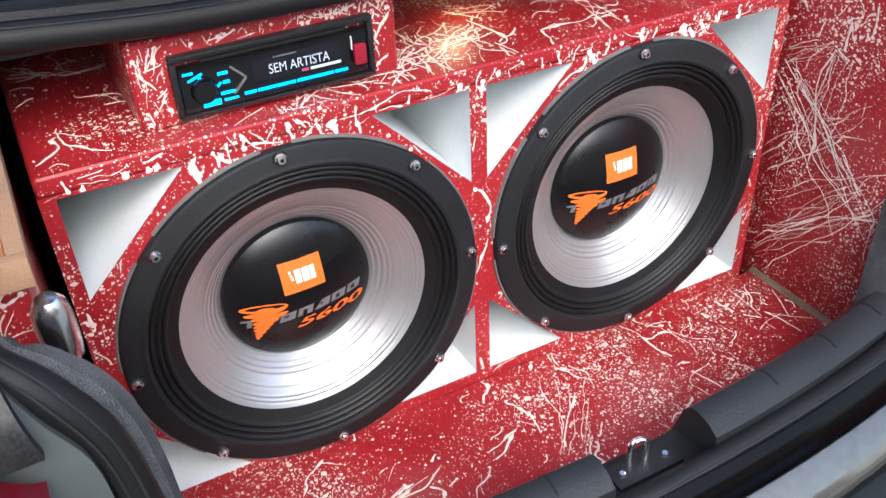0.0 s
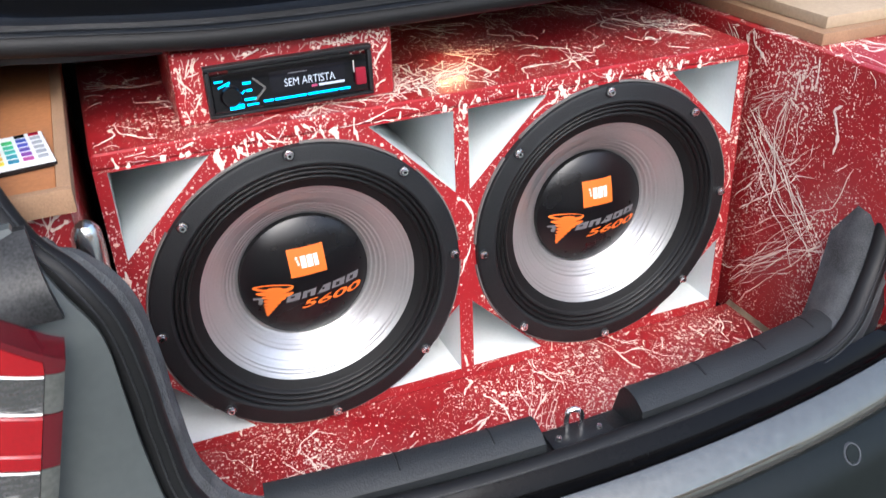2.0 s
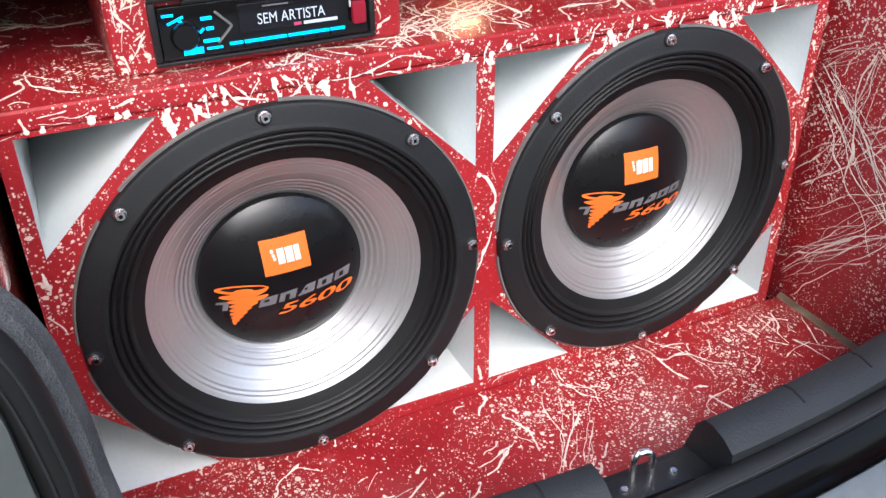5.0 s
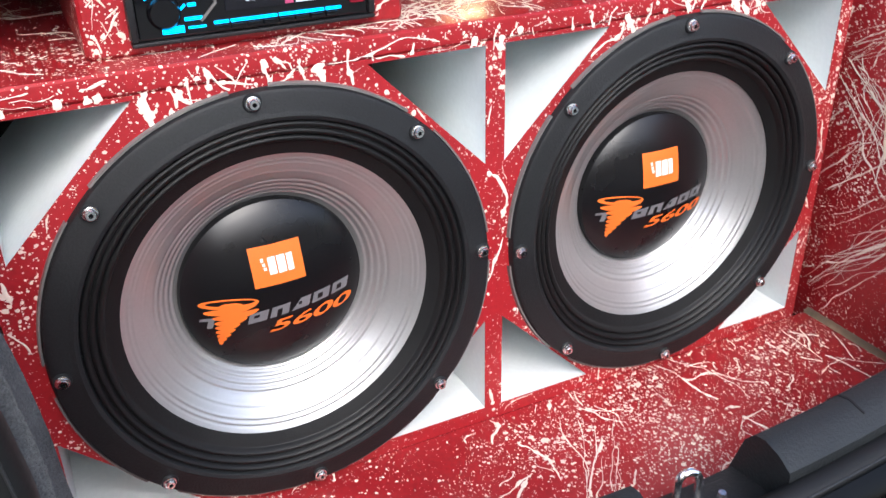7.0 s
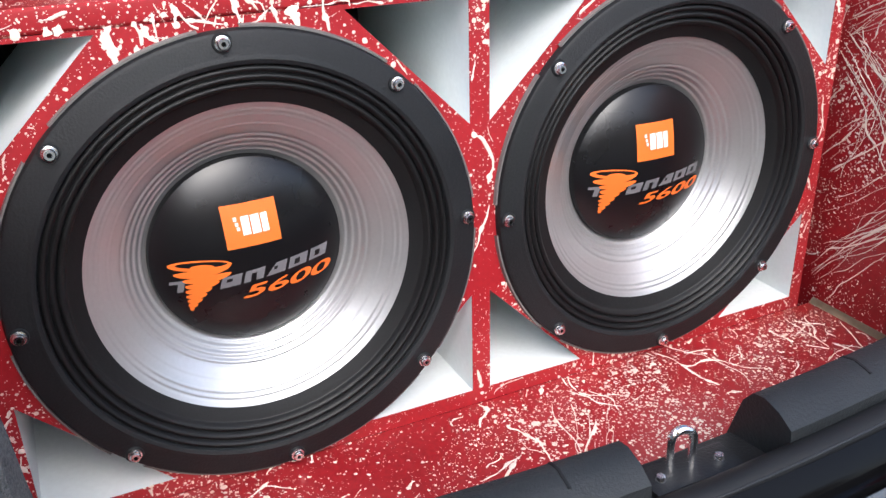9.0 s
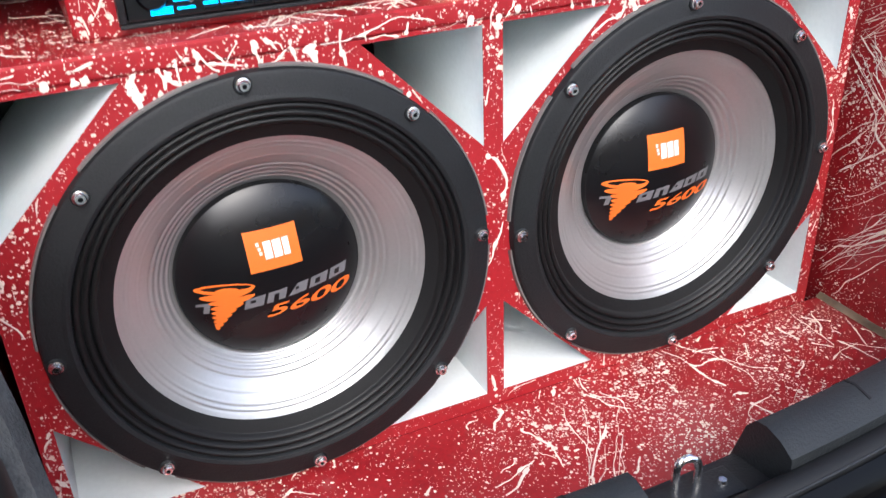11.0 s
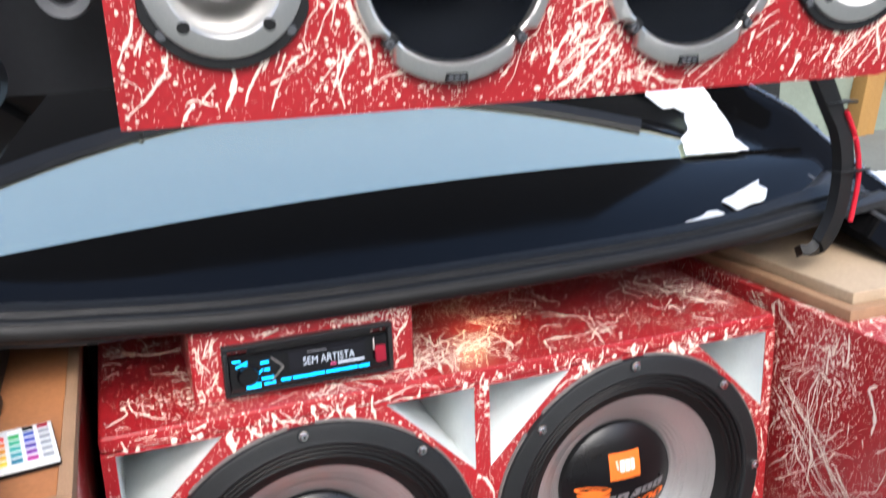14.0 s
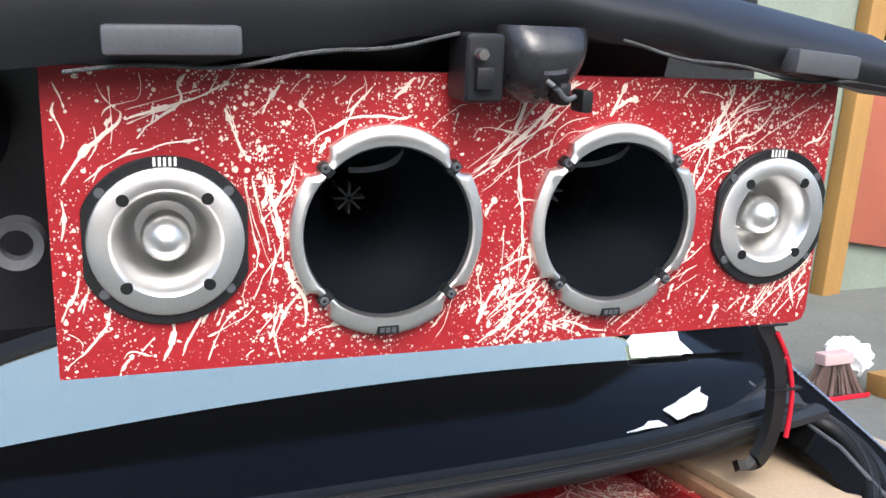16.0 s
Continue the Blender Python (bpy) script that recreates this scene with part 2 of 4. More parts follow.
def sweep(path, profile, outward, closed=False, solid=True):
    """Sweeps a profile of (out, up) offsets along a path; outward(p) gives the way out at a point."""
    bm = bmesh.new()
    rows = []
    n = len(path)
    for k, p in enumerate(path):
        a, b = (path[k - 1], path[(k + 1) % n]) if closed else (path[max(k - 1, 0)], path[min(k + 1, n - 1)])
        T = (b - a).normalized()
        O = Vector(outward(p))
        O = (O - T * O.dot(T)).normalized()
        N = T.cross(O)
        if N.dot(Vector((0, -0.35, 0.94))) < 0:
            N = -N
        rows.append([bm.verts.new(p + O * o + N * u) for o, u in profile])
    m = len(profile)
    for k in range(n if closed else n - 1):
        a, b = rows[k], rows[(k + 1) % n]
        for j in range(m if solid else m - 1):
            bm.faces.new((a[j], a[(j + 1) % m], b[(j + 1) % m], b[j]))
    if solid and not closed:
        bm.faces.new(rows[0])
        bm.faces.new(rows[-1][::-1])
    return bm


def tube(path, r, n=10, closed=False):
    circle = [(r * math.cos(2 * math.pi * k / n), r * math.sin(2 * math.pi * k / n)) for k in range(n)]
    return sweep(path, circle, lambda p: Vector((0.31, -0.52, 0.8)), closed)


def grid(f, nu, nv):
    """A sheet of f(u, v) for u and v from 0 to 1."""
    bm = bmesh.new()
    V = [[bm.verts.new(f(i / nu, j / nv)) for j in range(nv + 1)] for i in range(nu + 1)]
    for i in range(nu):
        for j in range(nv):
            bm.faces.new((V[i][j], V[i + 1][j], V[i + 1][j + 1], V[i][j + 1]))
    return bm


def thicken(bm, depth, way=(0, 0, -1)):
    """Gives a sheet depth by extruding it along a fixed way."""
    out = bmesh.ops.extrude_face_region(bm, geom=bm.faces[:])
    bmesh.ops.translate(bm, verts=[v for v in out["geom"] if isinstance(v, bmesh.types.BMVert)], vec=Vector(way) * depth)
    return bm


def text_mesh(body, size, shear=0.0, align="CENTER", bold=0.0):
    """The built-in font as a flat bmesh in x and z, facing -y."""
    cu = bpy.data.curves.new("text", "FONT")
    cu.body, cu.size, cu.shear, cu.align_x, cu.align_y = body, size, shear, align, "CENTER"
    cu.offset = bold
    ob = bpy.data.objects.new("text", cu)
    scene.collection.objects.link(ob)
    me = bpy.data.meshes.new_from_object(ob.evaluated_get(bpy.context.evaluated_depsgraph_get()))
    bpy.data.objects.remove(ob)
    bm = bmesh.new()
    bm.from_mesh(me)
    bpy.data.meshes.remove(me)
    bm.transform(Matrix.Rotation(radians(90), 4, "X"))
    return bm


def splash(parent, name, place, region, size, strings, blobs, seed, slant=(0, 180), straight=0.0, width=1.0, bursts=0, bundles=()):
    """Thrown paint: wavering strings with swollen ends, drops and bursts, as thin relief on a face.
    place(u, v, h) gives the point h above the face; region(u, v) tells where the face is."""
    rnd = random.Random(seed)
    V, F = [], []

    def drop(u, v, r, squash=1.0, turn=0.0):
        if not region(u, v):
            return
        n = 9 if r > 0.0015 else 6
        c = len(V)
        V.append(place(u, v, 0.0011 + 0.1 * r))
        for k in range(n):
            a = 2 * math.pi * k / n
            q = r * rnd.uniform(0.8, 1.2)
            x, y = q * math.cos(a), q * math.sin(a) * squash
            V.append(place(u + x * math.cos(turn) - y * math.sin(turn), v + x * math.sin(turn) + y * math.cos(turn), 0.0003))
        F.extend((c, c + 1 + k, c + 1 + (k + 1) % n) for k in range(n))

    def string(u, v, heading, length, w, wander):
        row, home = None, heading
        steps = max(int(length / 0.002), 3)
        swell, phase, kink = rnd.uniform(0, 1), rnd.uniform(0, 6), 0.0
        for k in range(steps + 1):
            if not region(u, v):
                break
            s = k / steps
            ww = w * (0.5 + 0.5 * abs(math.sin(phase + 4 * s)) + (0.9 if abs(s - swell) < 0.07 else 0)) * (1 if 0.04 < s < 0.96 else 0.5)
            nx, ny = -math.sin(heading), math.cos(heading)
            c = len(V)
            V.extend((place(u + nx * ww, v + ny * ww, 0.0003), place(u, v, 0.0008 + 0.15 * ww), place(u - nx * ww, v - ny * ww, 0.0003)))
            if row is not None:
                F.extend(((row, c, c + 1, row + 1), (row + 1, c + 1, c + 2, row + 2)))
            row = c
            u += 0.002 * math.cos(heading)
            v += 0.002 * math.sin(heading)
            if rnd.random() < 0.16:
                kink = rnd.gauss(0, 0.85) * wander
            heading += 0.25 * (home + kink - heading) + rnd.gauss(0, 0.10) * wander
            home += rnd.gauss(0, 0.02) * wander
        if rnd.random() < 0.5:
            drop(u, v, min(w * rnd.uniform(1.2, 2.2), 0.0035))

    (u0, u1), (v0, v1) = size
    for _ in range(strings):
        a = radians(rnd.uniform(*slant))
        string(rnd.uniform(u0, u1), rnd.uniform(v0, v1), a, rnd.choice((0.012, 0.018, 0.025, 0.04, 0.07)) * rnd.uniform(0.7, 1.4), width * rnd.choice((0.0004, 0.0006, 0.0008, 0.0012, 0.0018)), 1 - straight)
    for _ in range(bursts):
        u, v, a0 = rnd.uniform(u0, u1), rnd.uniform(v0, v1), rnd.uniform(*slant)
        drop(u, v, width * rnd.uniform(0.0015, 0.003))
        for _ in range(rnd.randint(5, 9)):
            string(u + rnd.gauss(0, 0.009), v + rnd.gauss(0, 0.009), radians(a0 + rnd.gauss(0, 28) + rnd.choice((0, 180))), rnd.uniform(0.02, 0.08), width * rnd.uniform(0.0004, 0.0014), 0.55 * (1 - straight))
    for ua, va, ub, vb, count, spread in bundles:
        a, length = math.atan2(vb - va, ub - ua), math.hypot(ub - ua, vb - va)
        for _ in range(count):
            f, o = max(rnd.gauss(0, 0.12), 0), rnd.gauss(0, spread)
            string(ua + (ub - ua) * f - math.sin(a) * o, va + (vb - va) * f + math.cos(a) * o, a + rnd.gauss(0, 0.07), length * rnd.uniform(0.4, 1.0), width * rnd.choice((0.0004, 0.0005, 0.0007, 0.0012)), 0.28)
    for _ in range(blobs):
        drop(rnd.uniform(u0, u1), rnd.uniform(v0, v1), width * min(0.00045 * rnd.paretovariate(2.1), 0.0022), rnd.uniform(0.5, 1.0), rnd.uniform(0, 3.14))
    me = bpy.data.meshes.new(name)
    inv = base_of(parent).inverted()
    me.from_pydata([inv @ Vector(p) for p in V], [], F)
    me.materials.append(CREAM)
    me.shade_smooth()
    ob = new(name, me)
    ob.parent = parent
    return tagged(ob, "cream paint strings and drops", kind="stuff")


# ---- the wide setting: ground, house beyond, dark wall added ahead of the car ----
CONCRETE = mat("worn_pale_concrete", (0.135, 0.145, 0.13), 0.85, grain=0.25, scale=4, bump=0.3)
YELLOW = mat("ochre_plaster", (0.34, 0.19, 0.055), 0.75, grain=0.15, scale=6)
TERRACOTTA = mat("terracotta_plaster", (0.28, 0.08, 0.045), 0.8, grain=0.15, scale=6)
GREENISH = mat("pale_green_plaster", (0.21, 0.25, 0.205), 0.8, grain=0.15, scale=6)
# nearly black so that the glossy deck mirrors darkness
DARK_WALL = mat("dark_reflection_wall", (0.012, 0.013, 0.014), 0.9, grain=0.4, scale=2)
GZ = -0.55
tagged(part("ground", thicken(grid(lambda u, v: (-60 + 120 * u, -60 + 120 * v, GZ), 8, 8), 0.3), CONCRETE), "worn pale concrete yard in front of the house", "ground", kind="structure")
# added wall, sized so deck reflections stay dark and the window keeps the sky
tagged(part("wall_north", rbox(-7, 4.4, 4.6, 4.9, GZ, 6.6, 0.01), DARK_WALL), "dark wall added ahead of the car to darken the deck's reflection", "wall", kind="structure")


def house():
    """A house front across the yard; the yard falls away, so it stands a little askew to the car."""
    h = thing("house", pose(6.10, 5.27, GZ - 0.20, 0, 8.6, 0), "ochre and terracotta house front with pierced vent blocks", "house", kind="structure")
    part("wall", rbox(-3.2, 4.5, 0.45, 0.6, 0, 4.2, 0.01), GREENISH, h, "pale green plaster wall", world=False)
    part("pillar", rbox(0.0, 0.12, 0.27, 0.44, 0, 4.2, 0.01), YELLOW, h, "ochre plastered pillar", world=False)
    part("pillar", rbox(0.122, 0.26, 0.31, 0.44, 0, 4.2, 0.01), YELLOW, h, "ochre plastered pillar", world=False)
    part("wall", rbox(0.262, 4.5, 0.36, 0.44, 0.75, 2.22, 0.01), TERRACOTTA, h, "terracotta painted wall panel", world=False)
    part("beam", rbox(0.262, 4.5, 0.30, 0.44, 2.74, 3.2, 0.01), YELLOW, h, "ochre beam", world=False)
    for i in range(6):
        for j in range(2):
            bm = lathe([(0.115, 0.36), (0.115, 0.44), (0.08, 0.44), (0.08, 0.36)], 20, True)
            bm.transform(pose(0.39 + i * 0.25, 0, 2.36 + j * 0.25))
            part("vent_block", bm, MATTE_WHITE, h, "white pierced vent block", world=False)


house()
# unseen wall added behind the camera to bounce warm light and cut low sky
tagged(part("wall_south", rbox(-9, 9, -9.3, -9.0, GZ, 2.6, 0.01), YELLOW), "unseen ochre wall added behind the camera for warm bounce light", "wall", kind="structure")
# unseen wall added on the left to shut out some low skylight
tagged(part("wall_west", rbox(-6.3, -6.0, -9, 4.6, GZ, 2.8, 0.01), GREENISH), "unseen pale wall added beside the car to limit the skylight", "wall", kind="structure")


def broom():
    b = thing("broom", pose(3.62, 2.92, GZ) @ Matrix.Scale(0.87, 4), "upturned broom with dark bristles and a red band", "broom")
    bm = bmesh.new()
    rnd = random.Random(8)
    for k in range(160):
        x0, y0 = rnd.uniform(-0.11, 0.11), rnd.uniform(-0.035, 0.035)
        x1 = x0 * 2.35 + rnd.gauss(0, 0.008)
        r = 0.0035
        top = [bm.verts.new((x0 + r * a, y0 + r * b_, 0.25)) for a, b_ in ((-1, 0), (1, 0), (0, 1))]
        low = [bm.verts.new((x1 + 2 * r * a, 1.4 * y0 + 2 * r * b_, 0.02 + rnd.uniform(0, 0.012))) for a, b_ in ((-1, 0), (1, 0), (0, 1))]
        for q in range(3):
            bm.faces.new((top[q], top[(q + 1) % 3], low[(q + 1) % 3], low[q]))
    part("bristles", bm, mat("dark_bristles", (0.12, 0.08, 0.07), 0.95, grain=0.5, scale=30), b, world=False)
    part("head", rbox(-0.12, 0.13, -0.05, 0.05, 0.24, 0.32, 0.012, 3), mat("pink_broom_head", (0.5, 0.36, 0.36), 0.5, grain=0.1, scale=30), b, world=False)
    part("band", rbox(-0.21, 0.26, -0.075, -0.06, 0.005, 0.035, 0.004), RED_WIRE, b, "red band", world=False)


broom()


def rag():
    bm = bmesh.new()
    bmesh.ops.create_icosphere(bm, subdivisions=4, radius=0.17)
    for v in bm.verts:
        v.co *= 1 + 0.35 * noise.noise(v.co * 14) + 0.15 * noise.noise(v.co * 40)
        v.co.z *= 0.9
    bm.transform(pose(3.97, 3.15, GZ + 0.16) @ Matrix.Scale(0.78, 4))
    tagged(part("mop_head", bm, MATTE_WHITE), "frayed white mop head leaning by the broom", "mop")
    tagged(part("crate", rbox(3.9, 4.6, 2.72, 2.94, GZ, GZ + 0.13, 0.01), YELLOW), "ochre painted low crate beside the mop", "crate")


rag()

# ---- the car: trunk opening, rear deck, glass, bumper ----
def out_of_opening(p):
    """The way outwards from the middle of the trunk opening."""
    return (p.x * 0.9, (p.y + 0.12) * 1.2, (p.z - 0.34) * 1.0)


LOOP = [(0, -0.324, 0.145), (0.25, -0.308, 0.147), (0.36, -0.289, 0.158), (0.425, -0.258, 0.205), (0.458, -0.238, 0.27), (0.482, -0.214, 0.35),
        (0.514, -0.175, 0.420), (0.580, -0.11, 0.460), (0.650, -0.03, 0.495), (0.668, 0.045, 0.528), (0.620, 0.072, 0.548), (0.50, 0.048, 0.550), (0.40, 0.034, 0.543), (0.25, 0.024, 0.537),
        (0, 0.02, 0.534), (-0.25, 0.02, 0.536), (-0.44, 0.02, 0.552), (-0.52, 0.015, 0.560), (-0.53, -0.05, 0.548), (-0.50, -0.2, 0.515),
        (-0.472, -0.265, 0.478), (-0.446, -0.284, 0.452), (-0.424, -0.29, 0.41), (-0.415, -0.29, 0.35), (-0.411, -0.29, 0.29), (-0.398, -0.296, 0.215),
        (-0.345, -0.308, 0.162), (-0.2, -0.318, 0.147)]
loop = smooth_path(LOOP, True, 8)
car = thing("car", (0, 0.6, GZ), "dark saloon car with its trunk lid open", "car")
bulb = [(0.013 * math.cos(a), 0.012 * math.sin(a)) for a in [2 * math.pi * k / 12 for k in range(12)]]
part("weatherstrip", sweep(loop, bulb, out_of_opening, True), RUBBER, car, "black rubber weatherstrip")
for o, up in ((0.0095, 0.0095), (0.001, 0.0125)):
    part("seal_lip", sweep(loop, [(o + 0.0009 * math.cos(a), up + 0.0009 * math.sin(a)) for a in [2 * math.pi * k / 6 for k in range(6)]], out_of_opening, True), GUTTER, car, "thin worn lip of the seal")
part("flange", sweep(loop, [(0.010, -0.004), (0.020, 0.002), (0.024, -0.004), (0.036, -0.010), (0.036, -0.02), (0.010, -0.02)], out_of_opening, True), PLASTIC, car)

# felt trim inside both flanks of the opening
N8 = 8
right_run = loop[N8 + 6:7 * N8 + 6]
left_run = loop[20 * N8:27 * N8 + 2]
felt = [(-0.010, -0.002), (-0.022, -0.004), (-0.034, -0.016), (-0.032, -0.06), (-0.006, -0.06), (-0.008, -0.02)]
felt_wide = [(-0.010, -0.002), (-0.018, -0.008), (-0.026, -0.026), (-0.026, -0.075), (-0.006, -0.075), (-0.008, -0.02)]
for run, felt in ((right_run, felt_wide), (left_run, felt)):
    part("felt_trim", sweep(run, felt, out_of_opening), FELT, car, "grey felt trim")


def sill_y(x):
    return -0.281 + (0.27 if x > 0 else 0.18) * x * x


def sill_run(x0, x1, n=16):
    return [Vector((x0 + (x1 - x0) * k / n, sill_y(x0 + (x1 - x0) * k / n), 0.175)) for k in range(n + 1)]


def across(p):
    return (0, -1, 0)


# moulded sill trim in two blocks with the latch bay between them
trim = [(-0.055, -0.155), (-0.012, -0.012), (-0.004, -0.002), (0.006, 0.0), (0.02, -0.004), (0.032, -0.012), (0.034, -0.03), (0.0, -0.155)]
for x0, x1 in ((-0.33, -0.047), (0.068, 0.362)):
    part("sill_trim", sweep(sill_run(x0, x1), trim, across), SILL, car, "black moulded sill trim")
part("sill_trim", sweep(sill_run(-0.047, 0.068, 6), [(-0.03, -0.155), (-0.02, -0.045), (0.03, -0.04), (0.034, -0.155)], across), PLASTIC, car, "recessed latch bay of black plastic")
for x in (-0.20, -0.10, 0.16, 0.25, 0.33):
    part("clip_groove", sweep(sill_run(x, x + 0.002, 2), [(-0.0125, -0.0116), (-0.004, -0.0013), (0.006, 0.0007), (0.0205, -0.0033), (0.0205, -0.01), (-0.0125, -0.02)], across), RUBBER, car)
# body sheet metal from the strip down to the bumper
body_profile = [(0.055, -0.020), (0.064, -0.028), (0.070, -0.040), (0.076, -0.040), (0.079, -0.034), (0.079, -0.2), (0.055, -0.2)]
part("rear_panel", sweep([p + Vector((0, 0, 0)) for p in sill_run(-0.62, 0.62, 40)], body_profile, across), BLACK_PAINT, car)
step_profile = [(0.080, -0.040), (0.084, -0.036), (0.088, -0.038), (0.112, -0.056), (0.115, -0.064), (0.115, -0.16), (0.080, -0.16)]
part("bumper_step", sweep(sill_run(-0.62, 0.75, 40), step_profile, across), BUMPER_GLOSS, car, "scuffed glossy bumper step")
bumper_profile = [(0.1155, -0.070), (0.122, -0.066), (0.135, -0.072), (0.155, -0.10), (0.175, -0.16), (0.185, -0.25), (0.18, -0.42), (0.1155, -0.42)]
bumper = part("bumper", sweep(sill_run(-0.75, 0.9, 40), bumper_profile, across), BUMPER, car, "dark painted rear bumper")
ring = lathe([(0.0105, 0.002), (0.0110, -0.0016), (0.0122, -0.0016), (0.0130, 0.002)], 32)
disc = lathe([(0, -0.001), (0.009, -0.001), (0.0095, 0.002)], 32)
for bm, m in ((ring, LID_GREY), (disc, BUMPER)):
    bm.transform(pose(0.287, -0.4002, 0.0956, -36, 0, 8.8))
    part("parking_sensor", bm, m, bumper)

# striker: two bright bolts and a loop on a plate in the latch bay
striker = thing("striker", (0.005, -0.285, 0.135), "bright steel latch striker in the sill", "latch")
part("plate", rbox(-0.03, 0.045, -0.30, -0.272, 0.132, 0.138, 0.002), PLASTIC, striker)
part("loop", tube(smooth_path([(-0.004, -0.278, 0.137), (-0.004, -0.278, 0.160), (0.003, -0.279, 0.166), (0.012, -0.281, 0.160), (0.012, -0.282, 0.137)], False, 5), 0.0032), CHROME, striker)
for x in (-0.018, 0.032):
    bm = lathe([(0, -0.003), (0.003, -0.003), (0.004, 0.0)], 14)
    bm.transform(pose(x, -0.287, 0.138, -90))
    part("bolt", bm, CHROME, striker)

# gutter channel between the trunk seal and the rear deck
def gutter_y(x):
    return 0.081 + 0.06 * x * x + (0.9 if x > 0 else 1.5) * max(abs(x) - 0.35, 0) ** 2


def window_y(x):
    return 0.294 - 0.125 * (x - 0.2) ** 2


def deck_z(y):
    return 0.55 + 0.3 * (y - 0.13)


RIBS = ((0.0, -0.007), (0.0, 0.003), (0.10, 0.006), (0.20, 0.004), (0.27, -0.003), (0.36, -0.003), (0.44, 0.005), (0.56, 0.007), (0.64, 0.004), (0.70, -0.002), (0.76, 0.001), (0.82, 0.006), (0.93, 0.006), (1.0, 0.001), (1.0, -0.03))


def gutter(u, v):
    x = -0.66 + 1.32 * u
    yf, yb = 0.030 + 0.05 * x * x, gutter_y(x)
    s, h = RIBS[round(v * (len(RIBS) - 1))]
    zf, zb = 0.532 + 0.10 * max(abs(x) - 0.42, 0), deck_z(yb)
    return (x, yf + (yb - yf) * s, zf + (zb - zf) * s + h)


part("gutter", grid(gutter, 60, len(RIBS) - 1), GUTTER, car, "ribbed black rubber gutter")


def deck(u, v):
    x = -0.70 + 1.40 * u
    y = gutter_y(x) + 0.001 + (window_y(x) - gutter_y(x)) * v
    return (x, y, deck_z(y) + 0.004 * math.sin(v * math.pi) - 0.02 * max(abs(x) - 0.62, 0))


def glass_z(x, y):
    return deck_z(window_y(x)) + 0.45 * (y - window_y(x))


def window(u, v, x0=-0.70, x1=0.57):
    x = x0 + (x1 - x0) * u
    top = max(0.51 - 0.62 * (x + 0.04) ** 2, window_y(x) + 0.001)
    y = window_y(x) + (top - window_y(x)) * v
    return (x, y, glass_z(x, y))


part("rear_deck", thicken(grid(deck, 40, 10), 0.02), BLACK_PAINT, car, "gloss black rear deck")
part("rear_window", thicken(grid(window, 40, 14), 0.005), GLASS, car, "tinted rear window that mirrors the sky")


def roof(u, v):
    x, y, z = window(u, 1.0, -0.72, 0.72)
    return (x, y + (2.3 - y) * v, z + 0.005 + (0.86 - 0.28 * x * x - z) * (1 - (1 - v) ** 3.3))


part("roof", thicken(grid(roof, 30, 12), 0.03), BLACK_PAINT, car)
rim = [Vector(window(k / 40, 1.0)) + Vector((0, 0.004, 0.004)) for k in range(4, 37)]
part("window_seal", sweep(rim, [(-0.018, 0.0), (-0.012, 0.006), (0.012, 0.008), (0.02, 0.0)], lambda p: (0, 0.9, 0.4)), RUBBER, car)
for x in (-0.33, 0.34):
    bm = lathe([(0, -0.008), (0.004, -0.006), (0.004, 0.004)], 12)
    u = (x + 0.70) / 1.27
    bm.transform(Matrix.Translation(Vector(window(u, 0.955)) + Vector((0, 0, 0.003))) @ pose(0, 0, 0, -70))
    part("rubber_stop", bm, RUBBER, car)


# right shoulder of the body beyond the opening
def ease(y, table):
    """Reads a height off a short table of (y, z)."""
    for (ya, za), (yb, zb) in zip(table, table[1:]):
        if y >= yb:
            return za + (zb - za) * (y - ya) / (yb - ya)
    return table[-1][1]


LIP = ((0.9, 0.66), (0.3, 0.590), (0.1, 0.545), (0.0, 0.522), (-0.065, 0.488), (-0.34, 0.37))
BELT = ((0.9, 0.80), (0.33, 0.648), (0.22, 0.594), (0.1, 0.546), (0.0, 0.506), (-0.15, 0.44), (-0.34, 0.36))


def shoulder(side):
    def f(u, v):
        y = -0.34 + 1.2 * v
        lip, belt = ease(y, LIP), ease(y, BELT)
        rows = [(0.60, lip - 0.02), (0.628, lip), (0.645, lip - 0.004), (0.675, (lip + belt) / 2 - 0.012), (0.705, belt - 0.004), (0.716, belt), (0.728, belt - 0.01), (0.76, belt - 0.12), (0.775, belt - 0.4)]
        k = u * (len(rows) - 1)
        i = min(int(k), len(rows) - 2)
        x = rows[i][0] + (rows[i + 1][0] - rows[i][0]) * (k - i)
        return (side * x, y, rows[i][1] + (rows[i + 1][1] - rows[i][1]) * (k - i))
    return f


part("shoulder", thicken(grid(shoulder(1), 32, 36), 0.012), BLACK_PAINT, car, "gloss black body shoulder")
part("shoulder", thicken(grid(shoulder(-1), 32, 36), 0.012), BLACK_PAINT, car, "gloss black body shoulder")
for s in (1, -1):
    part("gutter_lip", tube([Vector((s * 0.632, y, ease(y, LIP) + 0.001)) for y in [0.28 - 0.6 * k / 30 for k in range(31)]], 0.0035), LID_GREY, car)
    part("window_trim", tube([Vector((s * 0.717, y, ease(y, BELT) + 0.002)) for y in [0.6 - 0.9 * k / 40 for k in range(41)]], 0.0028), STEEL, car, "bright belt trim strip")
# dark inside of the trunk behind and below the boxes
part("bulkhead", rbox(-0.86, 0.86, 0.42, 0.44, -0.05, 0.60, 0.002), RUBBER, car, "dark trunk bulkhead")
part("parcel_shelf", rbox(-0.62, 0.62, 0.135, 0.42, 0.505, 0.515, 0.002), RUBBER, car, "dark underside of the parcel shelf")
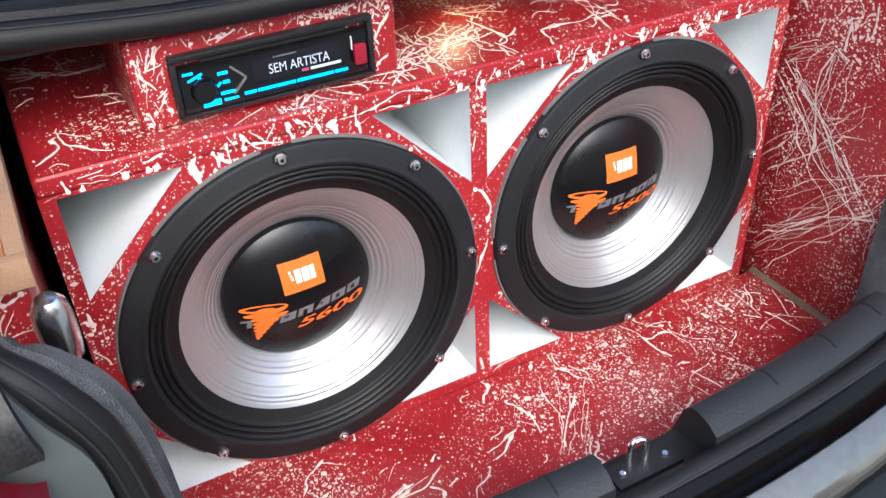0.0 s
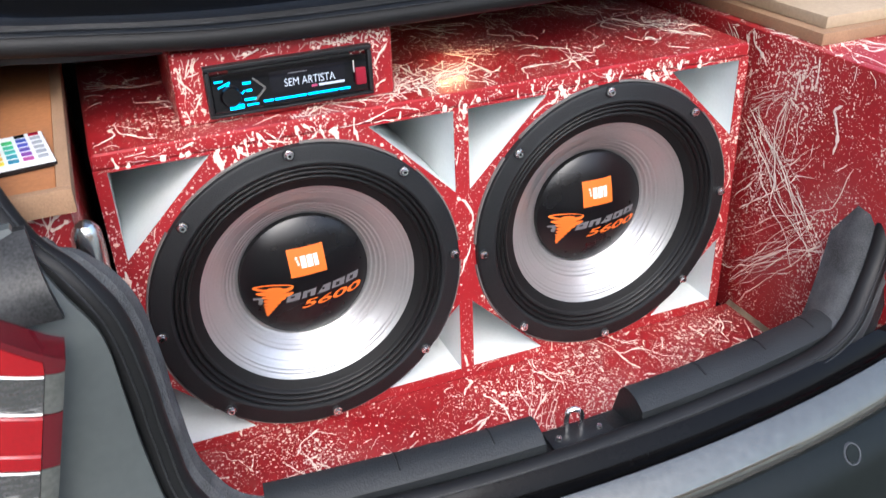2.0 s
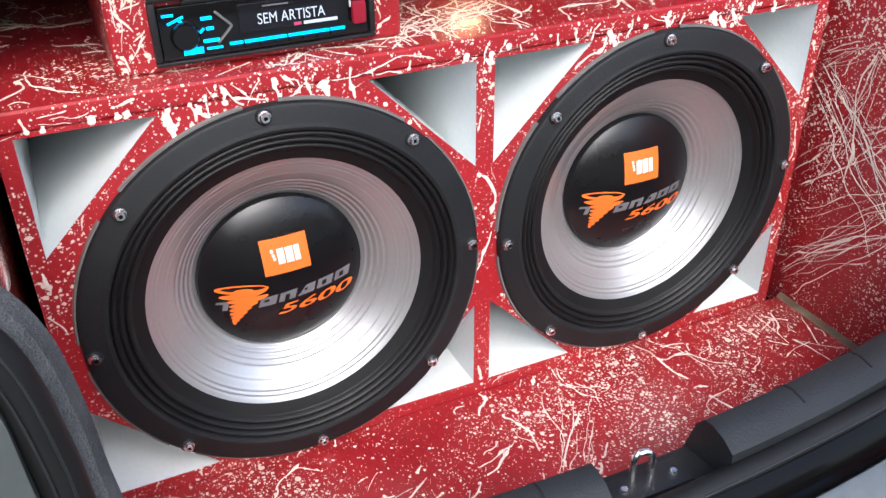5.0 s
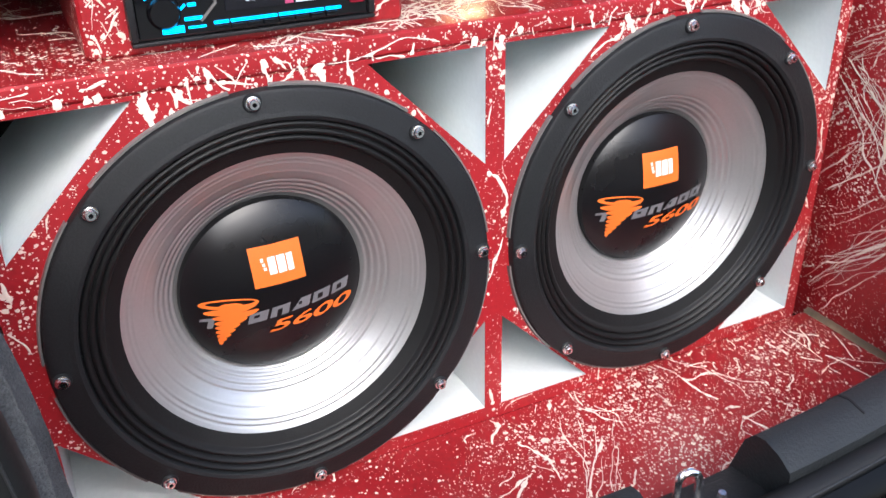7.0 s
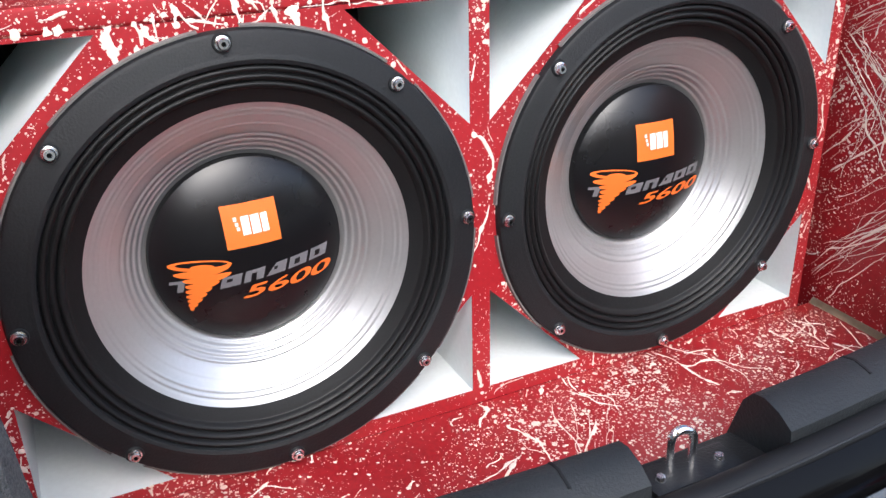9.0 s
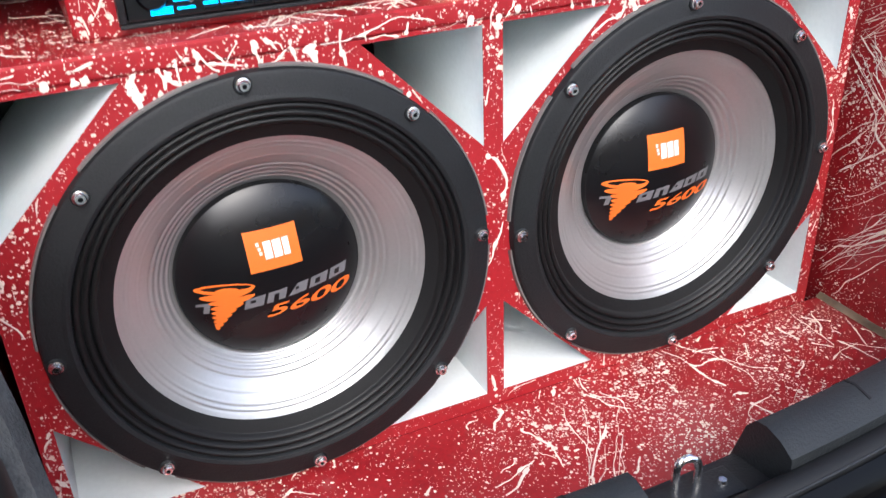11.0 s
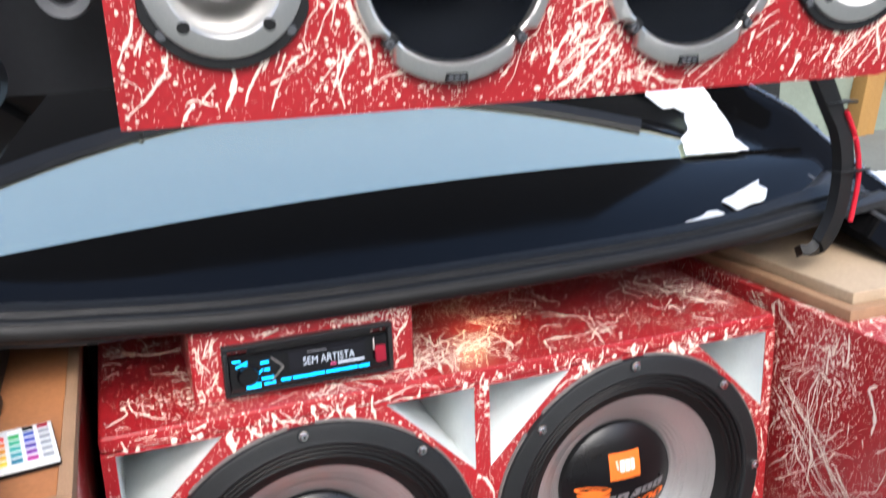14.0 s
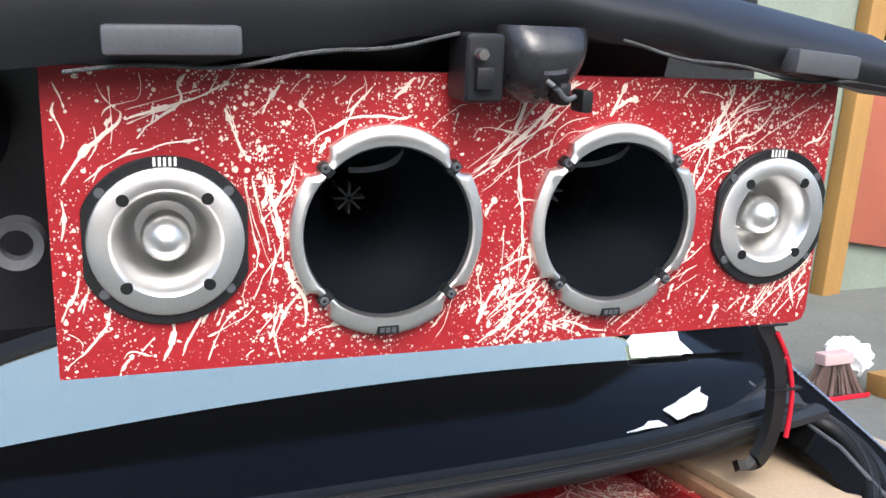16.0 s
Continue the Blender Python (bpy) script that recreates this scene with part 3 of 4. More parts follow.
part("trunk_tub", rbox(-0.86, 0.86, -0.25, 0.42, -0.05, 0.0015, 0.001), RUBBER, car)
for s in (1, -1):
    part("trunk_side", rbox(min(s * 0.82, s * 0.80), max(s * 0.82, s * 0.80), -0.25, 0.42, 0.002, 0.33, 0.001), FELT, car)


# plain lower body that carries the car down to the ground
for s in (1, -1):
    part("flank", rbox(min(s * 0.748, s * 0.762), max(s * 0.748, s * 0.762), -0.20, 2.3, GZ + 0.002, 0.34, 0.004), BLACK_PAINT, car)
part("front_closure", rbox(-0.746, 0.746, 2.27, 2.29, GZ + 0.002, 0.66, 0.004), BLACK_PAINT, car)


# left rear corner with the lamp cluster
def corner(u, v):
    edge = smooth_path([(-0.475, -0.285, 0.500), (-0.452, -0.300, 0.447), (-0.432, -0.304, 0.405), (-0.427, -0.304, 0.34), (-0.423, -0.304, 0.28), (-0.41, -0.312, 0.205), (-0.37, -0.325, 0.13), (-0.36, -0.33, -0.05)], False, 6)
    k = v * (len(edge) - 1)
    i = min(int(k), len(edge) - 2)
    p = edge[i].lerp(edge[i + 1], k - i)
    x = p.x - u * 0.45
    bulge = 0.030 * (1 - math.exp(-u * 9)) - 0.09 * u * u
    return (x, p.y - bulge * (0.55 + 0.45 * min(v * 2.2, 1)), p.z + 0.02 * u * (1 - v))


part("rear_corner", thicken(grid(corner, 24, 36), 0.01, (0, 1, 0)), GREY_PAINT, car, "dull grey-green rear corner panel")


def haunch(u, v):
    a = Vector((-0.465 - 0.30 * u, -0.285 - 0.02 * u, 0.497 + 0.0 * u))
    b = Vector((-0.452 - 0.32 * u, -0.325 - 0.01 * u, 0.440 + 0.004 * u))
    p = a.lerp(b, v)
    p.y -= 0.012 * math.sin(v * math.pi)
    return p


part("haunch", thicken(grid(haunch, 12, 8), 0.008, (0, 1, 0)), DUSTY, car, "dusty black haunch above the lamp")


def lamp_cluster():
    lamp = thing("tail_lamp", (-0.52, -0.35, 0.33), "red and clear tail lamp cluster", "tail lamp")
    bands = [(LENS_DARK, 0.423, 0.4175, "dark red lens edge"), (LENS_RED, 0.4170, 0.4130, "red lens"), (LENS_CLEAR, 0.4125, 0.3805, "clear ribbed lens"),
             (LENS_RED, 0.3795, 0.3335, "red lens"), (LENS_CLEAR, 0.3325, 0.3035, "clear ribbed lens"), (LENS_RED, 0.3025, 0.22, "red lens")]
    for n, (m, zt, zb, lab) in enumerate(bands):
        def f(u, v, zt=zt, zb=zb, n=n):
            z = zt + (zb - zt) * v
            x = -0.456 - 0.27 * (0.423 - z) - u * 0.22
            slope = (0.80, 0.31)[v > 0.5] if n == 1 else (0.80 if n == 0 else 0.31)
            return (x, -0.352 - 0.006 * (1 - math.exp(-u * 30)) + 0.05 * u * u, z + slope * 0.22 * min(u, 0.5))
        edge_u = 0.0 if n == 0 else 0.058
        bm = grid(lambda u, v: f(edge_u + (1 - edge_u) * u, v), 60, 1 if n == 1 else 30)
        for v in bm.verts:
            if m is LENS_CLEAR:
                cell = math.floor(v.co.x / 0.017)
                v.co.y += 0.0007 * abs(math.sin(v.co.z * 480)) + 0.0010 * abs(math.sin(v.co.x / 0.017 * math.pi)) + 0.0004 * (cell % 3)
            elif m is LENS_RED and n > 1:
                s = (zt - v.co.z + 0.31 * 0.22 * min((-0.456 - v.co.x) / 0.22, 0.5)) / (zt - zb)
                v.co.y += 0.0016 * (abs(s - 0.12) < 0.03) + 0.0016 * (abs(s - 0.86) < 0.03)
        part("lens", thicken(bm, 0.03, (0, 1, 0)), m, lamp, lab)
        if n:
            bm = grid(lambda u, v: Vector(f(0.056 * u, v)) + Vector((0, 0.001, 0)), 6, 4)
            clear = m is LENS_CLEAR
            part("lens_edge", thicken(bm, 0.03, (0, 1, 0)), LENS_EDGE if clear else LENS_DARK, lamp, "smoky clear lens edge" if clear else "dark red lens edge")
            if clear:
                for v0 in (0.03, 0.97):
                    part("bright_line", tube([Vector(f(0.06 + 0.5 * k / 10, v0)) + Vector((0, -0.0004, 0)) for k in range(11)], 0.0011, 6), FLARE, lamp)


lamp_cluster()

# ---- trunk floor and side boxes ----
tagged(part("trunk_floor", rbox(-0.44, 0.445, -0.235, 0.0, 0.002, 0.02, 0.001), RED), "red board floor of the trunk, splashed with cream paint", "floor", kind="structure")
floor_ob = bpy.data.objects["trunk_floor"]
splash(floor_ob, "paint_splatter", lambda u, v, h: (u, v, 0.02 + h), lambda u, v: -0.43 < u < 0.44 and -0.23 < v < -0.002, ((-0.43, 0.44), (-0.23, 0)), 100, 3000, 11, (10, 120), bursts=5, width=0.85, bundles=((0.02, -0.16, 0.12, -0.03, 8, 0.012), (-0.25, -0.15, -0.12, -0.10, 6, 0.01)))

right_box = thing("side_box", (0.6, 0.1, 0.02), "red splashed board box along the trunk's flank", "box")
part("side_board", rbox(0.445, 0.460, -0.30, 0.40, 0.005, 0.447, 0.002), RED, right_box)
part("top_board", rbox(0.4605, 0.80, -0.22, 0.40, 0.430, 0.447, 0.002), RED, right_box)
part("end_board", rbox(0.4605, 0.80, -0.22, -0.205, 0.005, 0.4295, 0.002), RED, right_box)
splash(right_box, "paint_splatter", lambda u, v, h: (0.445 - h, u, v), lambda u, v: -0.29 < u < 0.39 and 0.03 < v < 0.445, ((-0.29, 0.1), (0.03, 0.445)), 26, 3000, 21, (50, 140), straight=0.3, bursts=3, width=0.62,
       bundles=((0.013, 0.335, -0.184, 0.160, 11, 0.012), (0.005, 0.054, -0.19, 0.281, 8, 0.010), (0.0, 0.10, -0.20, 0.24, 9, 0.016), (-0.065, 0.372, -0.030, 0.164, 6, 0.008), (0.012, 0.330, -0.065, 0.376, 8, 0.012), (0.015, 0.19, -0.07, 0.28, 6, 0.012), (-0.06, 0.276, -0.131, 0.317, 6, 0.014)))
splash(right_box, "paint_splatter", lambda u, v, h: (0.445 - h, u, v), lambda u, v: -0.29 < u < 0.1 and 0.03 < v < 0.445, ((-0.20, 0.05), (0.30, 0.445)), 14, 60, 25, (60, 120), width=1.1, bundles=((-0.10, 0.437, -0.10, 0.400, 2, 0.001), (-0.065, 0.372, -0.030, 0.20, 2, 0.004), (-0.075, 0.36, -0.045, 0.375, 3, 0.004)))
splash(right_box, "paint_splatter", lambda u, v, h: (u, v, 0.447 + h), lambda u, v: 0.447 < u < 0.6 and -0.21 < v < 0.39, ((0.447, 0.56), (-0.21, 0.2)), 40, 160, 22, bursts=4)
bm = grid(lambda u, v: (0.4445 - 0.005 * v, 0.0 - 0.24 * u, 0.0215 + 0.005 * (1 - v)), 8, 1)
tagged(part("edge_strip", thicken(bm, 0.004, (-0.3, 0, -0.3)), WOOD), "pale unpainted strip along the trunk floor", "strip")
tagged(part("board", merge(rbox(0.459, 0.82, -0.085, 0.36, 0.4475, 0.463, 0.001)), WOOD_SAWN), "sawn board lying on the side box", "board")
tagged(part("board", rbox(0.476, 0.82, -0.070, 0.36, 0.4635, 0.479, 0.001), WOOD), "pale board lying on top of another board", "board")

left_box = thing("side_box", (-0.6, 0.1, 0.02), "red splashed box with a varnished shelf on top", "box")
part("front_board", rbox(-0.80, -0.439, -0.172, -0.157, 0.005, 0.463, 0.002), RED, left_box)
part("side_board", rbox(-0.454, -0.439, -0.1565, 0.40, 0.005, 0.463, 0.002), RED, left_box)
part("shelf", rbox(-0.80, -0.4445, -0.186, 0.40, 0.4635, 0.483, 0.0015), WOOD_ORANGE, left_box, "varnished orange-brown shelf")
part("edge_strip", rbox(-0.4442, -0.4325, -0.186, 0.40, 0.4635, 0.485, 0.001), WOOD_SAWN, left_box, "sawn board edge")
part("edge_strip", rbox(-0.80, -0.4325, -0.196, -0.1862, 0.4635, 0.485, 0.001), WOOD_SAWN, left_box, "sawn front edge")
splash(left_box, "paint_splatter", lambda u, v, h: (u, -0.172 - h, v), lambda u, v: -0.7 < u < -0.441 and 0.2 < v < 0.46, ((-0.6, -0.441), (0.2, 0.46)), 90, 120, 31, (-30, 60), straight=0.3, bursts=8, width=0.8)


def remote():
    r = thing("remote_control", pose(-0.474, -0.096, 0.4835, 0, 0, 8), "slim white remote control with coloured buttons", "remote")
    part("case", rbox(-0.027, 0.027, -0.043, 0.043, 0, 0.0045, 0.001), PIANO, r, "black edge of the case", world=False)
    part("face", rbox(-0.0262, 0.0262, -0.0422, 0.0422, 0.0044, 0.0056, 0.0005), REMOTE_WHITE, r, "white face", world=False)
    cols = [[(0.75, 0.05, 0.04), (0.8, 0.2, 0.04), (0.8, 0.35, 0.04), (0.85, 0.5, 0.04), (0.85, 0.7, 0.05)], [(0.05, 0.4, 0.12), (0.05, 0.42, 0.25), (0.05, 0.4, 0.35), (0.04, 0.3, 0.35), (0.03, 0.2, 0.3)],
            [(0.03, 0.07, 0.35), (0.05, 0.07, 0.4), (0.08, 0.05, 0.3), (0.2, 0.05, 0.3), (0.4, 0.05, 0.25)], [(0.3, 0.32, 0.34)] * 5]
    for i, col in enumerate(cols):
        for j, c in enumerate(col):
            m = mat("button_paint", c, 0.5)
            x, y = -0.0185 + 0.0123 * i, 0.024 - 0.0125 * j
            part("button", rbox(x - 0.0045, x + 0.0045, y - 0.0038, y + 0.0038, 0.0055, 0.0066, 0.0006), m, r, world=False)
        part("button", rbox(-0.0185 + 0.0123 * i - 0.0045, -0.0185 + 0.0123 * i + 0.0045, 0.0325, 0.0395, 0.0055, 0.0066, 0.0006), RED_KNOB if i == 3 else (PIANO if i == 2 else REMOTE_WHITE), r, world=False)


remote()
dev = thing("power_module", (-0.55, 0.16, 0.4835), "black electronic module with a blue indicator on the shelf", "module")
part("case", rbox(-0.63, -0.505, 0.02, 0.16, 0.4835, 0.55, 0.004), PLASTIC, dev)
part("foot", rbox(-0.56, -0.500, -0.01, 0.0195, 0.4835, 0.495, 0.003), PLASTIC, dev)
part("indicator", rbox(-0.54, -0.531, 0.017, 0.0205, 0.513, 0.517, 0.0005), BLUE_GLOW, dev)
cap_bm = lathe([(0, -0.032), (0.007, -0.030), (0.012, -0.023), (0.0135, -0.010), (0.0135, 0.010), (0.012, 0.023), (0.007, 0.030), (0, 0.032)], 28)
cap_bm.transform(pose(-0.431, -0.187, 0.420, 90 + 8, 0, 0))
tagged(part("chrome_capsule", cap_bm, CHROME), "rounded chrome capsule fixed to the red side box", "chrome fitting")

# ---- the speaker box ----
box = thing("speaker_box", (0, 0.18, 0.02), "red subwoofer box splashed with cream paint, white corner ports", "speaker box")
ZB, ZT = 0.036, 0.415
BAYS = ((-0.406, -0.011), (0.008, 0.405))
LEG = 0.107
CENTRES = ((-0.2045, 0.2165), (0.2075, 0.2215))


def port_triangles():
    for xl, xr in BAYS:
        yield [(xl, ZT), (xl + LEG, ZT), (xl, ZT - LEG)]
        yield [(xr, ZT), (xr, ZT - LEG), (xr - LEG, ZT)]
        yield [(xl, ZB), (xl, ZB + LEG), (xl + LEG, ZB)]
        yield [(xr, ZB), (xr - LEG, ZB), (xr, ZB + LEG)]


def baffle():
    bm = bmesh.new()
    outlines = [[(-0.42, 0.02), (0.42, 0.02), (0.42, 0.4185), (-0.42, 0.4185)]]
    outlines += list(port_triangles())
    for cx, cz in CENTRES:
        outlines.append([(cx + 0.178 * math.cos(2 * math.pi * k / 64), cz + 0.178 * math.sin(2 * math.pi * k / 64)) for k in range(64)])
    edges = []
    for loop_ in outlines:
        vs = [bm.verts.new((x, 0.0, z)) for x, z in loop_]
        edges += [bm.edges.new((vs[k - 1], vs[k])) for k in range(len(vs))]
    bmesh.ops.triangle_fill(bm, use_beauty=True, use_dissolve=False, edges=edges)
    return thicken(bm, 0.018, (0, 1, 0))


part("baffle", baffle(), RED, box, smooth=False)
part("top_board", rbox(-0.42, 0.42, 0.0, 0.36, 0.4187, 0.437, 0.005, 3), RED, box)
for x0, x1 in ((-0.42, -0.4085), (0.4085, 0.42)):
    part("side_board", rbox(x0, x1, 0.0182, 0.36, 0.02, 0.4185, 0.001), RED, box)
part("back_board", rbox(-0.408, 0.408, 0.342, 0.36, 0.02, 0.4185, 0.001), RED, box)
for tri in port_triangles():
    c = Vector((sum(p[0] for p in tri) / 3, sum(p[1] for p in tri) / 3))
    bm = bmesh.new()
    rings = []
    for y, s in ((0.0006, 0.997), (0.10, 0.995), (0.26, 0.99)):
        rings.append([bm.verts.new((c.x + (x - c.x) * s, y, c.y + (z - c.y) * s)) for x, z in tri])
    for a, b in zip(rings, rings[1:]):
        for k in range(3):
            bm.faces.new((a[k - 1], a[k], b[k], b[k - 1]))
    part("port", bm, WHITE, box, "white painted triangular port", smooth=False)
    # black plate at the back stands in for the port's unlit depth
    part("port_shade_plate", prism([(c.x + (x - c.x) * 1.02, c.y + (z - c.y) * 1.02) for x, z in tri], 0.2605, 0.268), RUBBER, box, smooth=False)


def on_face(u, v):
    if not (-0.418 < u < 0.418 and 0.022 < v < 0.432):
        return False
    for xl, xr in BAYS:
        if xl - 0.001 < u < xr + 0.001 and ZB - 0.001 < v < ZT + 0.001:
            du, dv = min(u - xl, xr - u), min(v - ZB, ZT - v)
            if du + dv < LEG + 0.002:
                return False
    return all((u - cx) ** 2 + (v - cz) ** 2 > 0.196 ** 2 for cx, cz in CENTRES)


splash(box, "paint_splatter", lambda u, v, h: (u, -h, v), on_face, ((-0.42, 0.42), (0.02, 0.434)), 430, 1700, 41, (50, 150), bursts=46, width=1.05)
splash(box, "paint_splatter", lambda u, v, h: (u, -h, v), on_face, ((-0.42, 0.42), (0.415, 0.432)), 44, 24, 42, (-112, -68), width=1.8)
splash(box, "paint_splatter", lambda u, v, h: (u, -h, v), on_face, ((-0.42, 0.42), (0.385, 0.432)), 60, 300, 44, (-18, 28), straight=0.4, width=0.6)
splash(box, "paint_splatter", lambda u, v, h: (u, v, 0.437 + h), lambda u, v: -0.415 < u < 0.415 and 0.004 < v < 0.355, ((-0.415, 0.415), (0.004, 0.30)), 150, 2000, 43, (30, 150), bursts=24, width=0.9)


def dome_y(x, z):
    return 0.0415 - 0.0215 * max(1 - (x * x + z * z) / 0.0835 ** 2, 0) ** 0.8


def decal(bm, up=0.0009):
    """Lays a flat figure on the dome of the dust cap."""
    bmesh.ops.triangulate(bm, faces=bm.faces[:])
    bmesh.ops.subdivide_edges(bm, edges=[e for e in bm.edges if e.calc_length() > 0.008], cuts=3, use_grid_fill=True)
    for v in bm.verts:
        v.co.y = dome_y(v.co.x, v.co.z) - up
    return bm


def flat(outline):
    bm = bmesh.new()
    bm.faces.new([bm.verts.new((x, 0, z)) for x, z in outline])
    return bm


def woofer(cx, cz, turn):
    w = thing("woofer", pose(cx, 0, cz, 0, -turn, 0), "large woofer with black frame, silver cone and printed black cap", "woofer", "woofers in the box")
    frame_profile = [(0.1672, 0.004), (0.1672, -0.0065), (0.1685, -0.0088), (0.1715, -0.0100), (0.1740, -0.0094), (0.1755, -0.0086), (0.1900, -0.0086), (0.1925, -0.0070), (0.1940, -0.0030), (0.1940, 0.0), (0.180, 0.0), (0.172, 0.004)]
    frame_ob = part("frame", lathe(frame_profile, 128, True), FRAME_BLACK, w, world=False)
    for q in range(8):
        bm = grid(lambda u, v, q=q: ((lambda r, y, a: (r * math.cos(a), y, r * math.sin(a)))(*((0.1941, -0.0008), (0.1942, -0.0042), (0.1958, -0.0042), (0.1966, -0.0004))[round(v * 3)], radians(45 * q + 4.5 + 36 * u))), 20, 3)
        part("trim_ring", bm, GREY_TRIM, w, "pale grey gasket edge", world=False)
    prof = []
    for k in range(61):
        s = k / 60
        r = 0.1671 - s * 0.0317
        y = -0.004 + 0.012 * s ** 1.2
        if s < 0.62:
            y -= 0.0042 * abs(math.sin(s / 0.62 * math.pi * 3)) ** 0.7
        prof.append((r, y))
    part("surround", lathe(prof, 128), SURROUND, w, "black ridged surround", world=False)
    prof = []
    for k in range(71):
        s = k / 70
        r = 0.1358 - s * 0.0530
        y = 0.0085 + 0.040 * (0.75 * s + 0.25 * s * s)
        if 0.55 < s < 0.93:
            y += 0.0006 * math.sin((s - 0.55) / 0.38 * 2 * math.pi * 4)
        elif 0.08 < s < 0.24:
            y += 0.0003 * math.sin((s - 0.08) / 0.16 * 2 * math.pi * 2)
        elif 0.34 < s < 0.42:
            y += 0.0002 * math.sin((s - 0.34) / 0.08 * 2 * math.pi)
        prof.append((r, y))
    part("cone", lathe(prof, 128), CONE, w, "silver ribbed cone", world=False)
    prof = [(0.0832, 0.0490), (0.0834, 0.0440), (0.0828, 0.0418)] + [(0.0824 * (1 - k / 24), dome_y(0.0824 * (1 - k / 24), 0)) for k in range(25)]
    cap = part("dust_cap", lathe(prof, 96), CAP, w, "gloss black domed cap", world=False)
    part("badge", decal(flat([(-0.0203, 0.0125), (0.0256, 0.0108), (0.0258, 0.0478), (-0.0200, 0.0495)])), ORANGE, cap, "orange square badge", world=False)
    for x, wd, z0, h in ((-0.0100, 0.0026, 0.0355, 0.0034), (-0.0092, 0.0026, 0.0312, 0.0030), (-0.0085, 0.0026, 0.0274, 0.0028), (-0.0020, 0.0068, 0.0225, 0.0160), (0.0063, 0.0074, 0.0220, 0.0162), (0.0140, 0.0056, 0.0218, 0.0160)):
        part("mark", decal(flat([(x - wd / 2, z0), (x + wd / 2, z0), (x + wd / 2, z0 + h), (x - wd / 2, z0 + h)]), 0.0016), PRINT_WHITE, cap, world=False)
    # swirling orange emblem: a tilted brim over slanted bands that taper downwards
    def swirl(x0, z0, half, hh, tilt, sag, m, up):
        pts = []
        for k in range(24):
            a = 2 * math.pi * k / 24
            c, s = math.cos(a), math.sin(a)
            pts.append((x0 + half * c, z0 + hh * s + tilt * half * c - sag * half * (1 - c * c)))
        part("emblem_band", decal(flat(pts), up), m, cap, world=False)

    swirl(-0.0443, 0.0035, 0.0250, 0.0050, -0.12, 0.0, ORANGE, 0.0009)
    swirl(-0.0430, 0.0042, 0.0205, 0.0026, -0.12, 0.0, CAP, 0.0012)
    swirl(-0.0430, 0.0020, 0.0095, 0.0026, -0.10, 0.0, ORANGE, 0.0015)
    for x0, z0, half, hh in ((-0.0425, -0.0062, 0.0250, 0.0030), (-0.0395, -0.0125, 0.0215, 0.0026), (-0.0445, -0.0180, 0.0150, 0.0025), (-0.0480, -0.0228, 0.0115, 0.0023),
                             (-0.0505, -0.0274, 0.0092, 0.0021), (-0.0525, -0.0318, 0.0066, 0.0020), (-0.0545, -0.0360, 0.0042, 0.0020), (-0.0560, -0.0395, 0.0020, 0.0020)):
        swirl(x0 - 0.001, 0.0052 + 1.04 * z0, half * 0.92, 1.22 * hh, 0.02, 0.10, ORANGE, 0.0010)
    # slanted lettering as plain grey bars with a dark eye
    slant = Matrix.Translation((-0.0325, 0, -0.0212)) @ Matrix.Rotation(radians(-2.2), 4, "Y") @ Matrix.Diagonal((0.99, 1, 0.92, 1))
    for k, (ex, ez, ew, eh) in enumerate(((0.0062, 0.0055, 0.0050, 0.0030), (0.0060, -0.0002, 0.0045, 0.0082), (0.0075, 0.0050, 0.0030, 0.0030), (0.0060, 0.0030, 0.0050, 0.0052), (0.0060, 0.0030, 0.0050, 0.0052))):
        x = 0.0200 * k
        for outline, m, up in (([(x, 0), (x + 0.0172, 0), (x + 0.0212, 0.0112), (x + (0.0040 if k != 2 else 0.0110), 0.0112)], PRINT_GREY, 0.0008), ([(x + ex, ez), (x + ex + ew, ez), (x + ex + ew + 0.3 * eh, ez + eh), (x + ex + 0.3 * eh, ez + eh)], CAP, 0.0013)):
            bm = flat(outline)
            bm.transform(slant)
            part("mark", decal(bm, up), m, cap, world=False)
    part("mark", decal(flat([(-0.0660, -0.0185), (-0.0612, -0.0185), (-0.0588, -0.0108), (-0.0555, -0.0105), (-0.0548, -0.0078), (-0.0701, -0.0078), (-0.0708, -0.0106), (-0.0640, -0.0108)]), 0.0007), PRINT_GREY, cap, world=False)
    for dx, dz, up in ((-0.0009, -0.0005, 0.0010), (0.0, 0.0, 0.0012), (0.0009, 0.0005, 0.0014)):
        bm = text_mesh("5600", 0.0158, 0.25)
        bm.transform(Matrix.Translation((0.0240 + dx, 0, -0.0300 + dz)) @ Matrix.Rotation(radians(-0.8), 4, "Y") @ Matrix.Diagonal((2.55, 1, 1.02, 1)))
        part("number", decal(bm, up), ORANGE, cap, world=False)
    for k in range(8):
        a = radians(45 * k)
        m = Matrix.Translation((0.1855 * math.cos(a), -0.0086, 0.1855 * math.sin(a)))
        pad = lathe([(0, -0.0012), (0.0070, -0.0012), (0.0078, 0.0004)], 18)
        pad.transform(m)
        part("boss", pad, FRAME_BLACK, frame_ob, world=False)
        head = lathe([(0.0016, -0.0042), (0.0018, -0.0062), (0.0036, -0.0062), (0.0044, -0.0050), (0.0046, -0.0026), (0.0058, -0.0022), (0.0060, -0.0010)], 18)
        head.transform(m)
        part("screw", head, CHROME, w, "bright hex screw", world=False)
    return w


woofer(*CENTRES[0], 3.2)
woofer(*CENTRES[1], 2.0)

